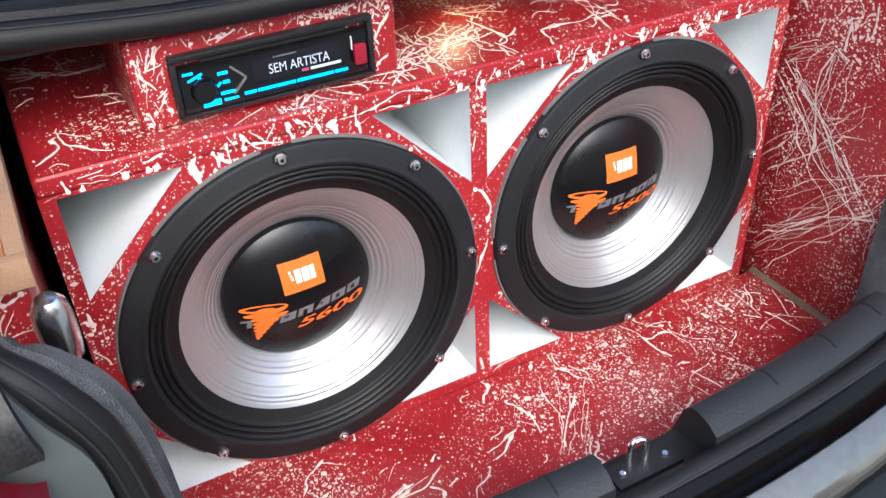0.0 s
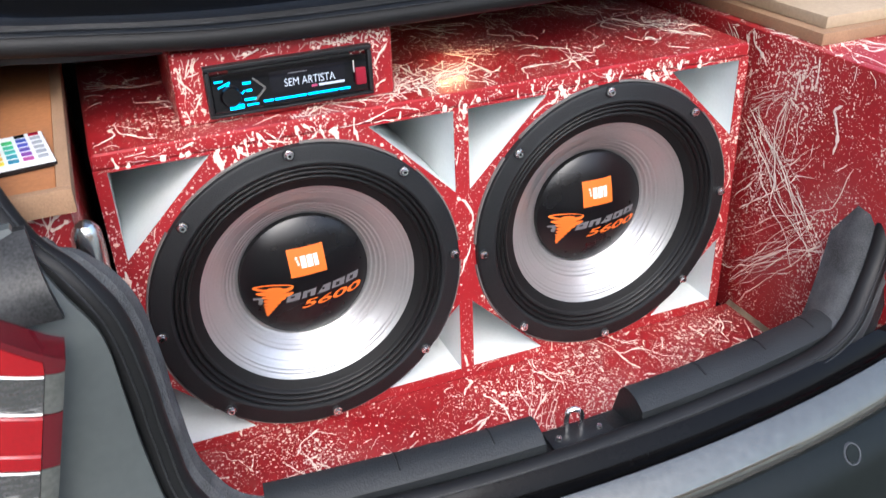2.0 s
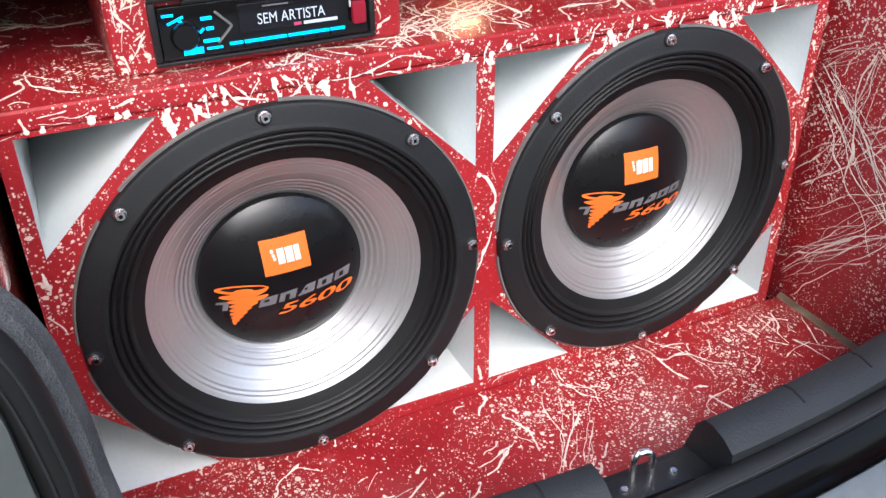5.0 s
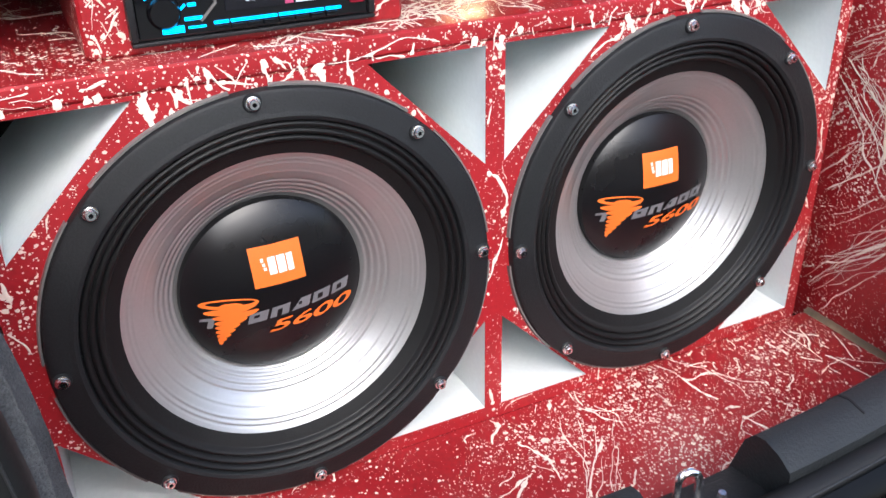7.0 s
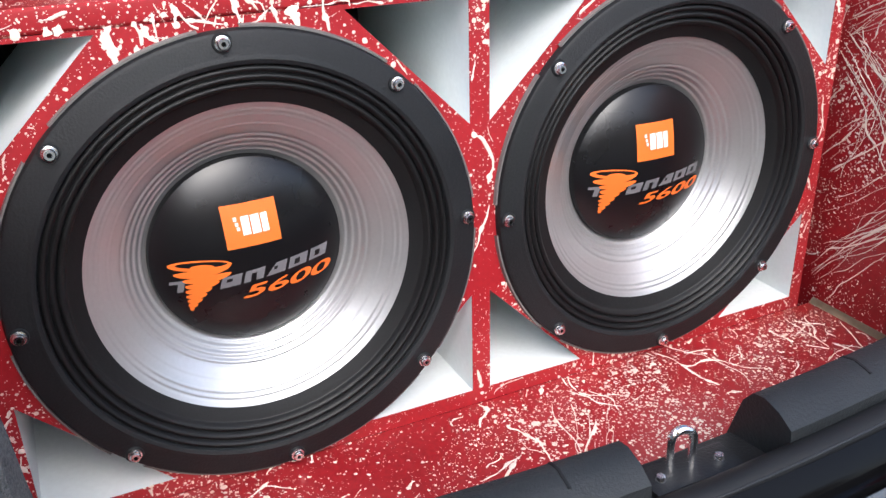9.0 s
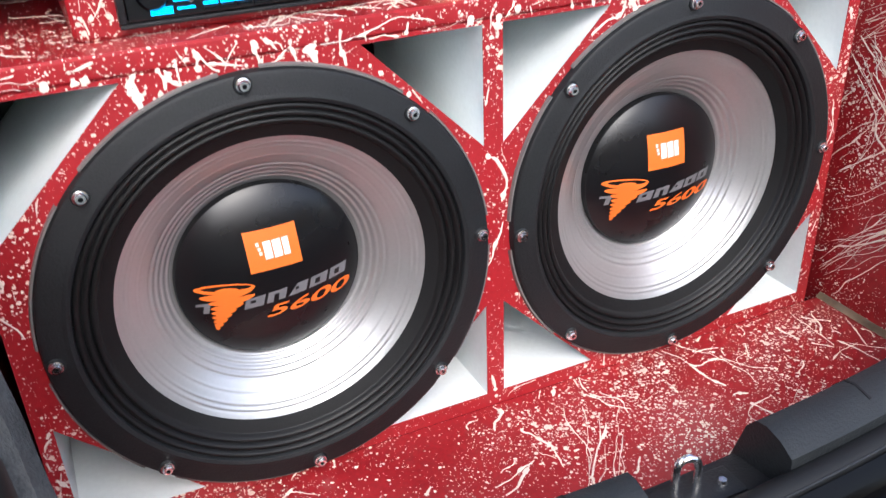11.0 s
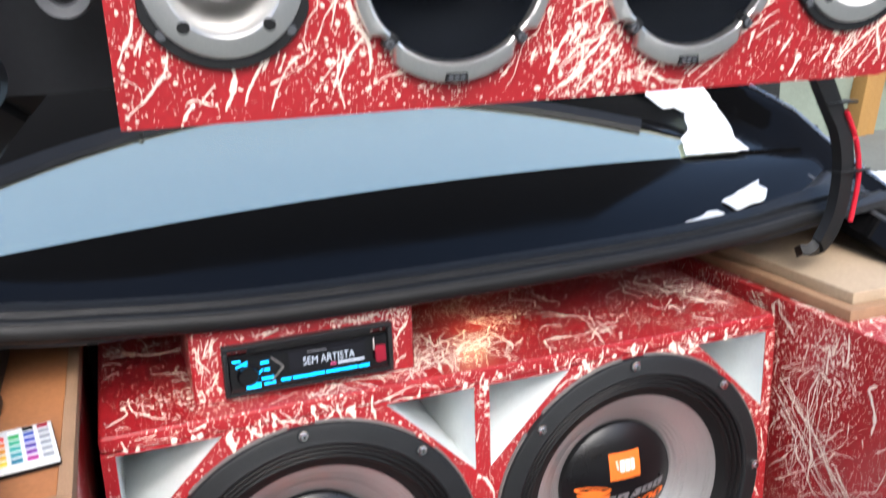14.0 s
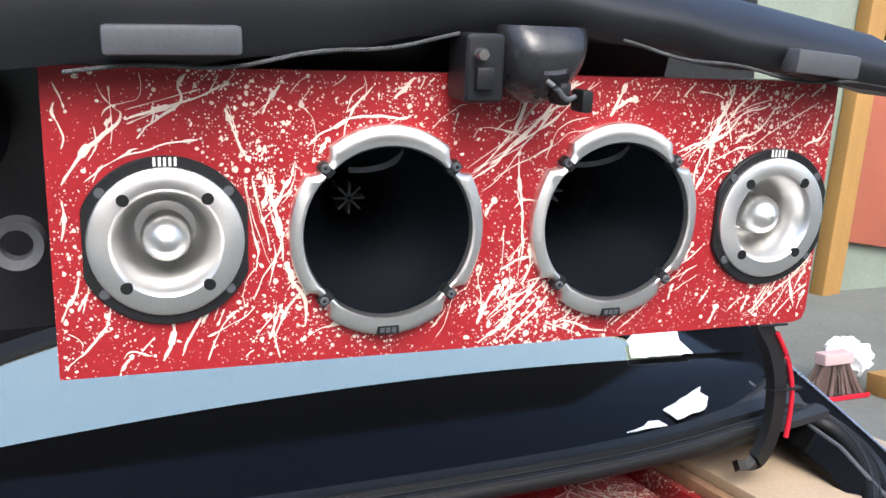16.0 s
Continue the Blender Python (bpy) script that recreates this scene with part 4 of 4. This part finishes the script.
# ---- radio housing and radio ----
hous = thing("radio_housing", (-0.196, 0.1, 0.437), "small red splashed housing that holds the car radio", "housing")
HX0, HX1, HZ0, HZ1, HY = -0.321, -0.071, 0.4372, 0.520, 0.032
part("shell", rbox(HX0, HX1, HY, 0.20, HZ0, HZ1, 0.007, 3), RED, hous)
splash(hous, "paint_splatter", lambda u, v, h: (u, HY - h, v), lambda u, v: HX0 + 0.006 < u < HX1 - 0.006 and HZ0 + 0.005 < v < HZ1 - 0.006 and not (-0.292 < u < -0.096 and 0.444 < v < 0.504), ((HX0, HX1), (HZ0, HZ1)), 150, 120, 51, (30, 150), bursts=26, width=0.75)
radio = thing("car_radio", (-0.194, 0.03, 0.474), "black single-height car radio with blue lit keys", "car radio")
RY = 0.0235
part("sleeve", merge(rbox(-0.2885, -0.0995, 0.0225, HY + 0.004, 0.4975, 0.503, 0.0015), rbox(-0.2885, -0.0995, 0.0225, HY + 0.004, 0.445, 0.4485, 0.0015), rbox(-0.2885, -0.283, 0.0225, HY + 0.004, 0.449, 0.497, 0.0015), rbox(-0.105, -0.0995, 0.0225, HY + 0.004, 0.449, 0.497, 0.0015)), PLASTIC, radio)
part("faceplate", rbox(-0.2825, -0.1055, RY + 0.001, HY + 0.006, 0.449, 0.4925, 0.002), PIANO, radio)
part("slot", rbox(-0.262, -0.125, RY + 0.0005, RY + 0.004, 0.4932, 0.4965, 0.0005), RUBBER, radio)
part("display", rbox(-0.2185, -0.132, RY - 0.0002, RY + 0.003, 0.4635, 0.4875, 0.0008), SCREEN, radio)
bm = text_mesh("SEM ARTISTA", 0.0122)
bm.transform(pose(-0.174, RY - 0.0006, 0.4735) @ Matrix.Diagonal((0.82, 1, 1.05, 1)))
part("display_text", bm, TEXT_GLOW, radio, smooth=False)
part("indicator", rbox(-0.198, -0.176, RY - 0.0005, RY + 0.001, 0.4836, 0.4848, 0), PRINT_GREY, radio)
part("indicator", rbox(-0.1725, -0.166, RY - 0.0005, RY + 0.001, 0.4645, 0.4672, 0), PINK_GLOW, radio)
part("indicator", rbox(-0.164, -0.134, RY - 0.0005, RY + 0.001, 0.4645, 0.4672, 0), TEXT_GLOW, radio)
for x0, x1, z0, z1, tl in ((-0.279, -0.270, 0.485, 0.4868, 0), (-0.268, -0.2555, 0.4765, 0.4785, -38), (-0.249, -0.240, 0.479, 0.4815, 0), (-0.2455, -0.2395, 0.4705, 0.473, 0), (-0.249, -0.236, 0.4605, 0.463, 0), (-0.266, -0.250, 0.4525, 0.4575, 0), (-0.257, -0.246, 0.4680, 0.4696, 40), (-0.276, -0.262, 0.4805, 0.4822, 20), (-0.247, -0.234, 0.4545, 0.4562, 0)):
    bm = rbox(x0 - (x0 + x1) / 2, x1 - (x0 + x1) / 2, 0, 0.0012, (z0 - z1) / 2, (z1 - z0) / 2, 0)
    bm.transform(pose((x0 + x1) / 2, RY - 0.0006, (z0 + z1) / 2, 0, -tl, 0))
    part("lit_key", bm, BLUE_GLOW, radio)
for k in range(8):
    x = -0.228 + 0.0125 * k
    part("lit_key", rbox(x, x + (0.0126 if k % 3 else 0.0108), RY - 0.0005, RY + 0.001, 0.4556, 0.4578, 0), BLUE_GLOW, radio)
    part("key", rbox(x, x + 0.0105, RY - 0.0012, RY + 0.001, 0.4505, 0.4545, 0.0005), PIANO, radio)
for s in (-1, 1):
    bm = rbox(-0.009, 0.009, 0, 0.0018, -0.001, 0.001, 0.0003)
    bm.transform(pose(-0.231, RY - 0.0012, 0.472 + s * 0.0065, 0, s * 45, 0))
    part("key", bm, GREY_TRIM, radio)
bm = lathe([(0, -0.006), (0.010, -0.006), (0.012, -0.003), (0.012, 0.003)], 28)
bm.transform(pose(-0.263, RY + 0.001, 0.468))
part("knob", bm, PIANO, radio)
part("tab", rbox(-0.1215, -0.1085, RY - 0.005, RY + 0.002, 0.459, 0.479, 0.003), RED_KNOB, radio, "dark red release tab")
part("mark", rbox(-0.1225, -0.1215, RY - 0.0008, RY + 0.002, 0.474, 0.487, 0), PRINT_WHITE, radio)

# ---- small courtesy lamp under the lip of the parcel shelf ----
lamp = thing("courtesy_lamp", (0.05, 0.15, 0.505), "small warm courtesy lamp under the parcel shelf lip", "lamp")
part("body", rbox(0.02, 0.08, 0.137, 0.165, 0.494, 0.5045, 0.003), PLASTIC, lamp)
part("lens", rbox(0.026, 0.074, 0.140, 0.162, 0.4905, 0.4945, 0.001), mat("warm_lamp_lens", (0.6, 0.5, 0.35), 0.4, emit=(1.0, 0.66, 0.30), power=2.0), lamp, "warm lit lens")
glow = new("courtesy_light", bpy.data.lights.new("courtesy_light", "AREA"))
glow.data.shape, glow.data.size, glow.data.size_y = "RECTANGLE", 0.045, 0.02
glow.data.energy, glow.data.color = 0.05, (1.0, 0.62, 0.28)
glow.matrix_world = look((0.05, 0.145, 0.4895), (0.08, -0.02, 0.43))

# ---- open trunk lid and the panel of horns on it ----
BL, BR, TL = Vector((-0.3602, -0.1692, 0.7645)), Vector((0.3515, -0.2099, 0.7667)), Vector((-0.3597, -0.2020, 1.0078))
PX = (BR - BL).normalized()
PZ = (TL - BL - PX * (TL - BL).dot(PX)).normalized()
PY = PZ.cross(PX)
PM = Matrix((PX, PY, PZ)).transposed().to_4x4()
PM.translation = BL
PM = PM @ Matrix.Scale(1.14, 4)
PW, PH = 0.623, 0.214
TWEETERS = ((0.074, 0.0965), (0.568, 0.0985))
HORNS = ((0.2305, 0.098), (0.4185, 0.100))
panel = thing("speaker_board", PM, "red splashed panel with horns and tweeters under the trunk lid", "speaker panel")


def panel_board():
    bm = bmesh.new()
    outlines = [[(0, 0), (PW - 0.012, 0), (PW - 0.003, 0.003), (PW, 0.012), (PW, PH), (0, PH)]]
    for (cx, cz), r in [(p, 0.064) for p in HORNS] + [(p, 0.043) for p in TWEETERS]:
        outlines.append([(cx + r * math.cos(2 * math.pi * k / 48), cz + r * math.sin(2 * math.pi * k / 48)) for k in range(48)])
    edges = []
    for loop_ in outlines:
        vs = [bm.verts.new((x, 0.0, z)) for x, z in loop_]
        edges += [bm.edges.new((vs[k - 1], vs[k])) for k in range(len(vs))]
    bmesh.ops.triangle_fill(bm, use_beauty=True, use_dissolve=False, edges=edges)
    return thicken(bm, 0.015, (0, 1, 0))


part("board", panel_board(), RED, panel, world=False, smooth=False)
splash(panel, "paint_splatter", lambda u, v, h: PM @ Vector((u, -h, v)),
       lambda u, v: 0.003 < u < PW - 0.003 and 0.003 < v < PH - 0.003 and all((u - a) ** 2 + (v - b) ** 2 > 0.073 ** 2 for a, b in HORNS) and all((u - a) ** 2 + (v - b) ** 2 > 0.0575 ** 2 for a, b in TWEETERS),
       ((0, PW), (0, PH)), 230, 2300, 61, (35, 80), straight=0.2, bursts=10, width=0.85,
       bundles=((0.295, 0.138, 0.42, 0.222, 9, 0.0112), (0.05, 0.180, 0.134, 0.215, 4, 0.0075), (0.321, 0.015, 0.380, 0.066, 7, 0.0125), (0.423, 0.010, 0.503, 0.066, 9, 0.0125), (0.004, 0.010, 0.041, 0.048, 6, 0.0125), (0.474, 0.150, 0.59, 0.211, 5, 0.0075), (0.441, 0.214, 0.456, 0.165, 3, 0.0075),
                (0.007, 0.203, 0.019, 0.180, 2, 0.0037), (0.034, 0.205, 0.042, 0.165, 2, 0.0037), (0.565, 0.010, 0.621, 0.084, 7, 0.0100), (0.133, 0.140, 0.144, 0.060, 8, 0.0100), (0.192, 0.212, 0.188, 0.192, 2, 0.0037), (0.115, 0.190, 0.135, 0.150, 2, 0.0050)))


def tweeter(cx, cz):
    t = thing("tweeter", PM @ pose(cx, 0, cz) @ Matrix.Scale(1.09, 4), "bullet tweeter with a silver flange on a black plate", "tweeter", "tweeters on the panel")
    outline = []
    for k in range(64):
        a = 2 * math.pi * k / 64
        r = min(0.0545, 0.0500 / max(abs(math.cos(a)), 1e-6))
        outline.append((r * math.cos(a), r * math.sin(a)))
    bm = bmesh.new()
    rows = [[bm.verts.new((x * s, y, z * s)) for x, z in outline] for s, y in ((1, 0.0), (1, -0.003), (0.985, -0.004))]
    rows.append([bm.verts.new((0.044 * math.cos(2 * math.pi * k / 64), -0.004, 0.044 * math.sin(2 * math.pi * k / 64))) for k in range(64)])
    for a, b in zip(rows, rows[1:]):
        for k in range(64):
            bm.faces.new((a[k], a[(k + 1) % 64], b[(k + 1) % 64], b[k]))
    part("plate", bm, PLASTIC, t, world=False)
    part("flange", lathe([(0.0478, -0.0040), (0.0474, -0.0062), (0.0462, -0.0070), (0.0350, -0.0078), (0.0340, -0.0070), (0.0318, -0.0030), (0.0285, 0.003), (0.0248, 0.011), (0.0218, 0.020), (0.0200, 0.030), (0.0196, 0.040), (0.0, 0.040)], 64), BRUSHED, t, "brushed silver flare", world=False)
    part("bullet", lathe([(0.0120, 0.039), (0.0148, 0.026), (0.0160, 0.016), (0.0157, 0.009), (0.0138, 0.003), (0.0098, -0.002), (0.0040, -0.0058), (0, -0.0075)], 48), BRUSHED, t, "polished bullet plug", world=False)
    for a in (48, 132, 228, 312):
        x, z = 0.0375 * math.cos(radians(a)), 0.0375 * math.sin(radians(a))
        bm = lathe([(0, -0.0081), (0.0038, -0.0082), (0.0042, -0.0050)], 16)
        bm.transform(pose(x, 0, z))
        part("screw_hole", bm, RUBBER, t, world=False)
    for a in (40, 140, 220, 320):
        x, z = 0.0500 * math.cos(radians(a)), 0.0500 * math.sin(radians(a))
        bm = lathe([(0, -0.0052), (0.0030, -0.0052), (0.0034, -0.0038)], 14)
        bm.transform(pose(x, 0, z))
        part("screw", bm, LID_GREY, t, world=False)
    for k in range(5):
        part("mark", prism([(-0.0068 + 0.0031 * k, 0.0482), (-0.0051 + 0.0031 * k, 0.0482), (-0.0051 + 0.0031 * k, 0.0538), (-0.0068 + 0.0031 * k, 0.0538)], -0.0044, -0.0038), PRINT_WHITE, t, world=False)


for c in TWEETERS:
    tweeter(*c)


SCREWS = (45, 135, 225, 315)


def horn(cx, cz):
    h = thing("horn", PM @ pose(cx, 0, cz), "round horn with a brushed aluminium rim and dark throat", "horn", "horns on the panel")
    n, bm = 144, bmesh.new()
    rows = []
    for f, y in ((0.0, 0.003), (0.02, -0.0060), (0.12, -0.0092), (0.30, -0.0100), (0.78, -0.0085), (0.95, -0.0070), (1.0, -0.0045), (1.0, 0.0)):
        row = []
        for k in range(n):
            a = 2 * math.pi * k / n
            off = min(abs((math.degrees(a) - c + 180) % 360 - 180) for c in SCREWS)
            outer = (0.0735 * 0.0795) / math.hypot(0.0795 * math.cos(a), 0.0735 * math.sin(a)) - 0.0065 * max(0, 1 - max(off - 6, 0) / 4)
            r = 0.0630 + (outer - 0.0630) * f
            row.append(bm.verts.new((r * math.cos(a), y, r * math.sin(a))))
        rows.append(row)
    for a, b in zip(rows, rows[1:]):
        for k in range(n):
            bm.faces.new((a[k], a[(k + 1) % n], b[(k + 1) % n], b[k]))
    part("rim", bm, BRUSHED, h, "brushed aluminium rim", world=False)
    part("throat", lathe([(0.0631, -0.004), (0.0618, 0.015), (0.0565, 0.040), (0.047, 0.065), (0.036, 0.090), (0.025, 0.118), (0.016, 0.150), (0.010, 0.19), (0.0, 0.215)], 64), HORN_DARK, h, "dark polished horn throat", world=False)
    for a in (45, 135, 225, 315):
        x, z = 0.0690 * math.cos(radians(a)), 0.0690 * math.sin(radians(a))
        bm = rbox(-0.0075, 0.0042, -0.0104, 0.0, -0.0040, 0.0040, 0.0018)
        bm.transform(pose(x, 0, z, 0, -a, 0))
        slot = part("screw_slot", bm, PLASTIC, h, "black plastic slot in the rim", world=False)
        bm = lathe([(0.0010, -0.0096), (0.0014, -0.0118), (0.0028, -0.0118), (0.0036, -0.0104)], 16)
        bm.transform(pose(x, 0, z))
        part("screw", bm, LID_GREY, slot, world=False)
    strap = smooth_path([(0.012, 0.006, 0.059), (0.009, 0.014, 0.051), (0.002, 0.022, 0.045), (-0.010, 0.030, 0.041), (-0.022, 0.036, 0.040)], False, 5)
    part("strap", sweep([Vector(p) for p in strap], [(-0.0022, -0.0005), (0.0022, -0.0005), (0.0022, 0.0005), (-0.0022, 0.0005)], lambda p: (0.3, -0.4, 0.9)), LID_GREY, h, "bent pale metal strap", world=False)
    for a in range(0, 360, 45):
        bm = rbox(-0.0009, 0.0009, -0.012, 0.006, 0.002, 0.0135, 0)
        bm.transform(pose(-0.004, 0.125, 0.002, 0, a, 0))
        part("phase_fin", bm, LID_GREY, h, world=False)
    part("plate", prism([(-0.0085, -0.0775), (0.0085, -0.0775), (0.0080, -0.0712), (-0.0080, -0.0712)], -0.0103, -0.006), PLASTIC, h, "small black name plate", world=False)
    for k in range(3):
        part("mark", prism([(-0.0062 + 0.0045 * k, -0.0762), (-0.003 + 0.0045 * k, -0.0762), (-0.003 + 0.0045 * k, -0.0724), (-0.0062 + 0.0045 * k, -0.0724)], -0.0107, -0.010), LID_GREY, h, world=False)


for c in HORNS:
    horn(*c)

lid = thing("trunk_lid", PM, "open dark trunk lid seen from its inner side", "trunk lid")


def lid_inner(u, v):
    x, z = -0.34 + 0.83 * u, 0.006 + 0.324 * v
    return (x, 0.105 - 0.07 * v + 0.016 * noise.noise(Vector((x * 9, 0, z * 9))), z)


inner = grid(lid_inner, 80, 32)
bmesh.ops.delete(inner, geom=[f for f in inner.faces if any((f.calc_center_median().x - a) ** 2 + (f.calc_center_median().z - b) ** 2 < 0.066 ** 2 for a, b in HORNS)], context="FACES")
part("inner_panel", thicken(inner, 0.01, (0, 1, 0)), LID_DARK, lid, world=False)


def lid_lower(u):
    return 0.213 + 0.033 * math.exp(-((u - 0.33) / 0.17) ** 2)


def lid_rim(u, v):
    x = -0.36 + 1.03 * u
    lo = lid_lower(x) - 0.012 * max((x - 0.6) / 0.07, 0) + 0.002 * math.sin(x * 60)
    hi = 0.335 - 0.16 * max(x - 0.1, 0) ** 1.2
    hi = max(hi, 0.243)
    s = v
    return (x, -0.026 - 0.02 * math.sin(s * 3.0) + 0.05 * s * s, lo + (hi - lo) * s)


part("rim", thicken(grid(lid_rim, 60, 12), 0.05, (0, 1, 0)), LID_DARK, lid, "dark pressed rim", world=False)
edge = [PM @ Vector((-0.30 + 0.95 * k / 60, -0.030, lid_lower(-0.30 + 0.95 * k / 60) - 0.001 + 0.0022 * math.sin(k * 0.9))) for k in range(61) if -0.30 + 0.95 * k / 60 > 0.005 and not 0.275 < -0.30 + 0.95 * k / 60 < 0.38]
cut = [p for p in edge if (PM.inverted() @ p).x < 0.29], [p for p in edge if (PM.inverted() @ p).x > 0.39]
for run in cut:
    part("foam_edge", tube(run, 0.0016, 8), FELT, lid, "frayed grey edging")
for u0, u1, z, ry in ((0.040, 0.122, 0.229, -1.5), (0.535, 0.595, 0.226, 4.5)):
    bm = rbox(-(u1 - u0) / 2, (u1 - u0) / 2, -0.012, 0.008, -0.009, 0.009, 0.003)
    bm.transform(pose((u0 + u1) / 2, -0.040, z + 0.004, 0, ry, 0))
    part("grip", bm, LID_GREY, lid, "grey moulded grip recess", world=False)
def latch_shell(u, v):
    """A rounded moulding that bulges towards the viewer and narrows to its lower edge."""
    x = 0.296 + 0.072 * u
    lo = 0.196 + 0.022 * (2 * u - 0.85) ** 2 + 0.010 * max(0.25 - u, 0)
    z = 0.250 + (lo - 0.250) * v
    bulge = 0.030 * (1 - (2 * u - 1) ** 4) * math.sin(math.pi * min(0.18 + 0.80 * v, 1)) ** 0.7
    return (x, -0.026 - bulge - 0.004 * (0.40 < u < 0.62) * (v > 0.55), z)


latch = part("latch", thicken(grid(latch_shell, 28, 20), 0.02, (0, 1, 0)), LATCH, lid, "black lid latch housing", world=False)
part("bracket", merge(rbox(0.270, 0.299, -0.046, -0.006, 0.197, 0.244, 0.005, 3), rbox(0.276, 0.290, -0.052, -0.040, 0.206, 0.222, 0.003)), LID_DARK, latch, world=False)
bolt = lathe([(0, -0.008), (0.004, -0.008), (0.005, 0.0)], 6)
bolt.transform(pose(0.279, -0.048, 0.230))
part("bolt", bolt, CHROME, latch, world=False)
for x, z in ((0.3345, 0.205), (0.352, 0.200)):
    part("catch", rbox(x, x + 0.009, -0.060, -0.040, z - 0.008, z + 0.008, 0.003), PLASTIC, latch, world=False)
hook = [PM @ Vector(p) for p in ((0.324, -0.060, 0.214), (0.330, -0.064, 0.209), (0.338, -0.063, 0.202), (0.345, -0.062, 0.204))]
part("hook", tube(smooth_path(hook, False, 4), 0.0022), LID_GREY, latch)
for x, z, r in ((-0.026, 0.086, 0.020), (-0.075, 0.17, 0.05), (-0.10, 0.03, 0.03)):
    bm = lathe([(r * 0.5, 0.004), (r * 0.55, -0.006), (r * 0.9, -0.008), (r, 0.004)], 32)
    bm.transform(pose(x, 0.050, z))
    part("boss", bm, LID_DARK if r > 0.021 else LID_GREY, lid, world=False)


def hinge(side):
    h = thing("hinge_arm", (side * 0.50, 0.02, 0.51), "black gooseneck hinge arm of the trunk lid", "hinge")
    pts = [(0.474, 0.028, 0.509), (0.500, 0.020, 0.517), (0.523, 0.020, 0.556), (0.530, 0.020, 0.614), (0.521, 0.020, 0.663), (0.497, 0.018, 0.706), (0.45, 0.0, 0.765), (0.38, -0.05, 0.84), (0.34, -0.08, 0.88)]
    path = smooth_path([(side * x, y + (0 if side > 0 else 0.03), z) for x, y, z in (pts if side > 0 else pts[3:])], False, 8)
    part("arm", sweep(path, [(-0.013, -0.007), (-0.013, 0.007), (0.013, 0.007), (0.013, -0.007)], lambda p: (side, 0.2, -0.1)), RUBBER, h)
    if side > 0:
        wire = smooth_path([(x + 0.024, y - 0.004, z - 0.012) for x, y, z in pts[2:6]], False, 8)
        part("wire", tube(wire, 0.0035), RED_WIRE, h, "red cable tied along the arm")
        for k in (1, 3):
            x, y, z = pts[2 + k]
            part("cable_tie", rbox(x - 0.014, x + 0.036, y - 0.011, y + 0.009, z - 0.0015, z + 0.0015, 0.0006), PLASTIC, h)


hinge(1)
hinge(-1)


def bright_patch(outline, height, rough=0.0025, seed=1):
    """A white sheet painting a bright reflection: an outline in x and y, frayed along its edge, laid on a sheet."""
    rnd = random.Random(seed)
    pts = []
    for k, (x, y) in enumerate(outline):
        xn, yn = outline[(k + 1) % len(outline)]
        n = max(int(math.hypot(xn - x, yn - y) / 0.012), 1)
        for j in range(n):
            f = j / n
            w = rough if j else 0.0
            pts.append((x + (xn - x) * f + rnd.uniform(-w, w), y + (yn - y) * f + rnd.uniform(-w, w)))
    bm = bmesh.new()
    bm.faces.new([bm.verts.new((x, y, height(x, y) + 0.009)) for x, y in pts])
    bmesh.ops.triangulate(bm, faces=bm.faces[:])
    return tagged(part("reflection_patch", thicken(bm, 0.0012), MATTE_WHITE, smooth=False), "ragged white sheet in place of a bright reflection on the car's rear", "paper")


# white sheets laid over window and deck as their bright reflections
bright_patch([(0.468, 0.278), (0.584, 0.272), (0.580, 0.305), (0.594, 0.332), (0.602, 0.362), (0.620, 0.440), (0.640, 0.50), (0.53, 0.50), (0.500, 0.445), (0.508, 0.402), (0.530, 0.404), (0.540, 0.385), (0.510, 0.335), (0.485, 0.318)], glass_z, 0.002, 3)
bright_patch([(0.534, 0.186), (0.522, 0.172), (0.527, 0.158), (0.500, 0.131), (0.440, 0.116), (0.434, 0.142)], lambda x, y: deck_z(y) - 0.003, 0.0016, 4)
bright_patch([(0.347, 0.104), (0.380, 0.112), (0.394, 0.121), (0.411, 0.120), (0.417, 0.107)], lambda x, y: deck_z(y) - 0.003, 0.002, 6)
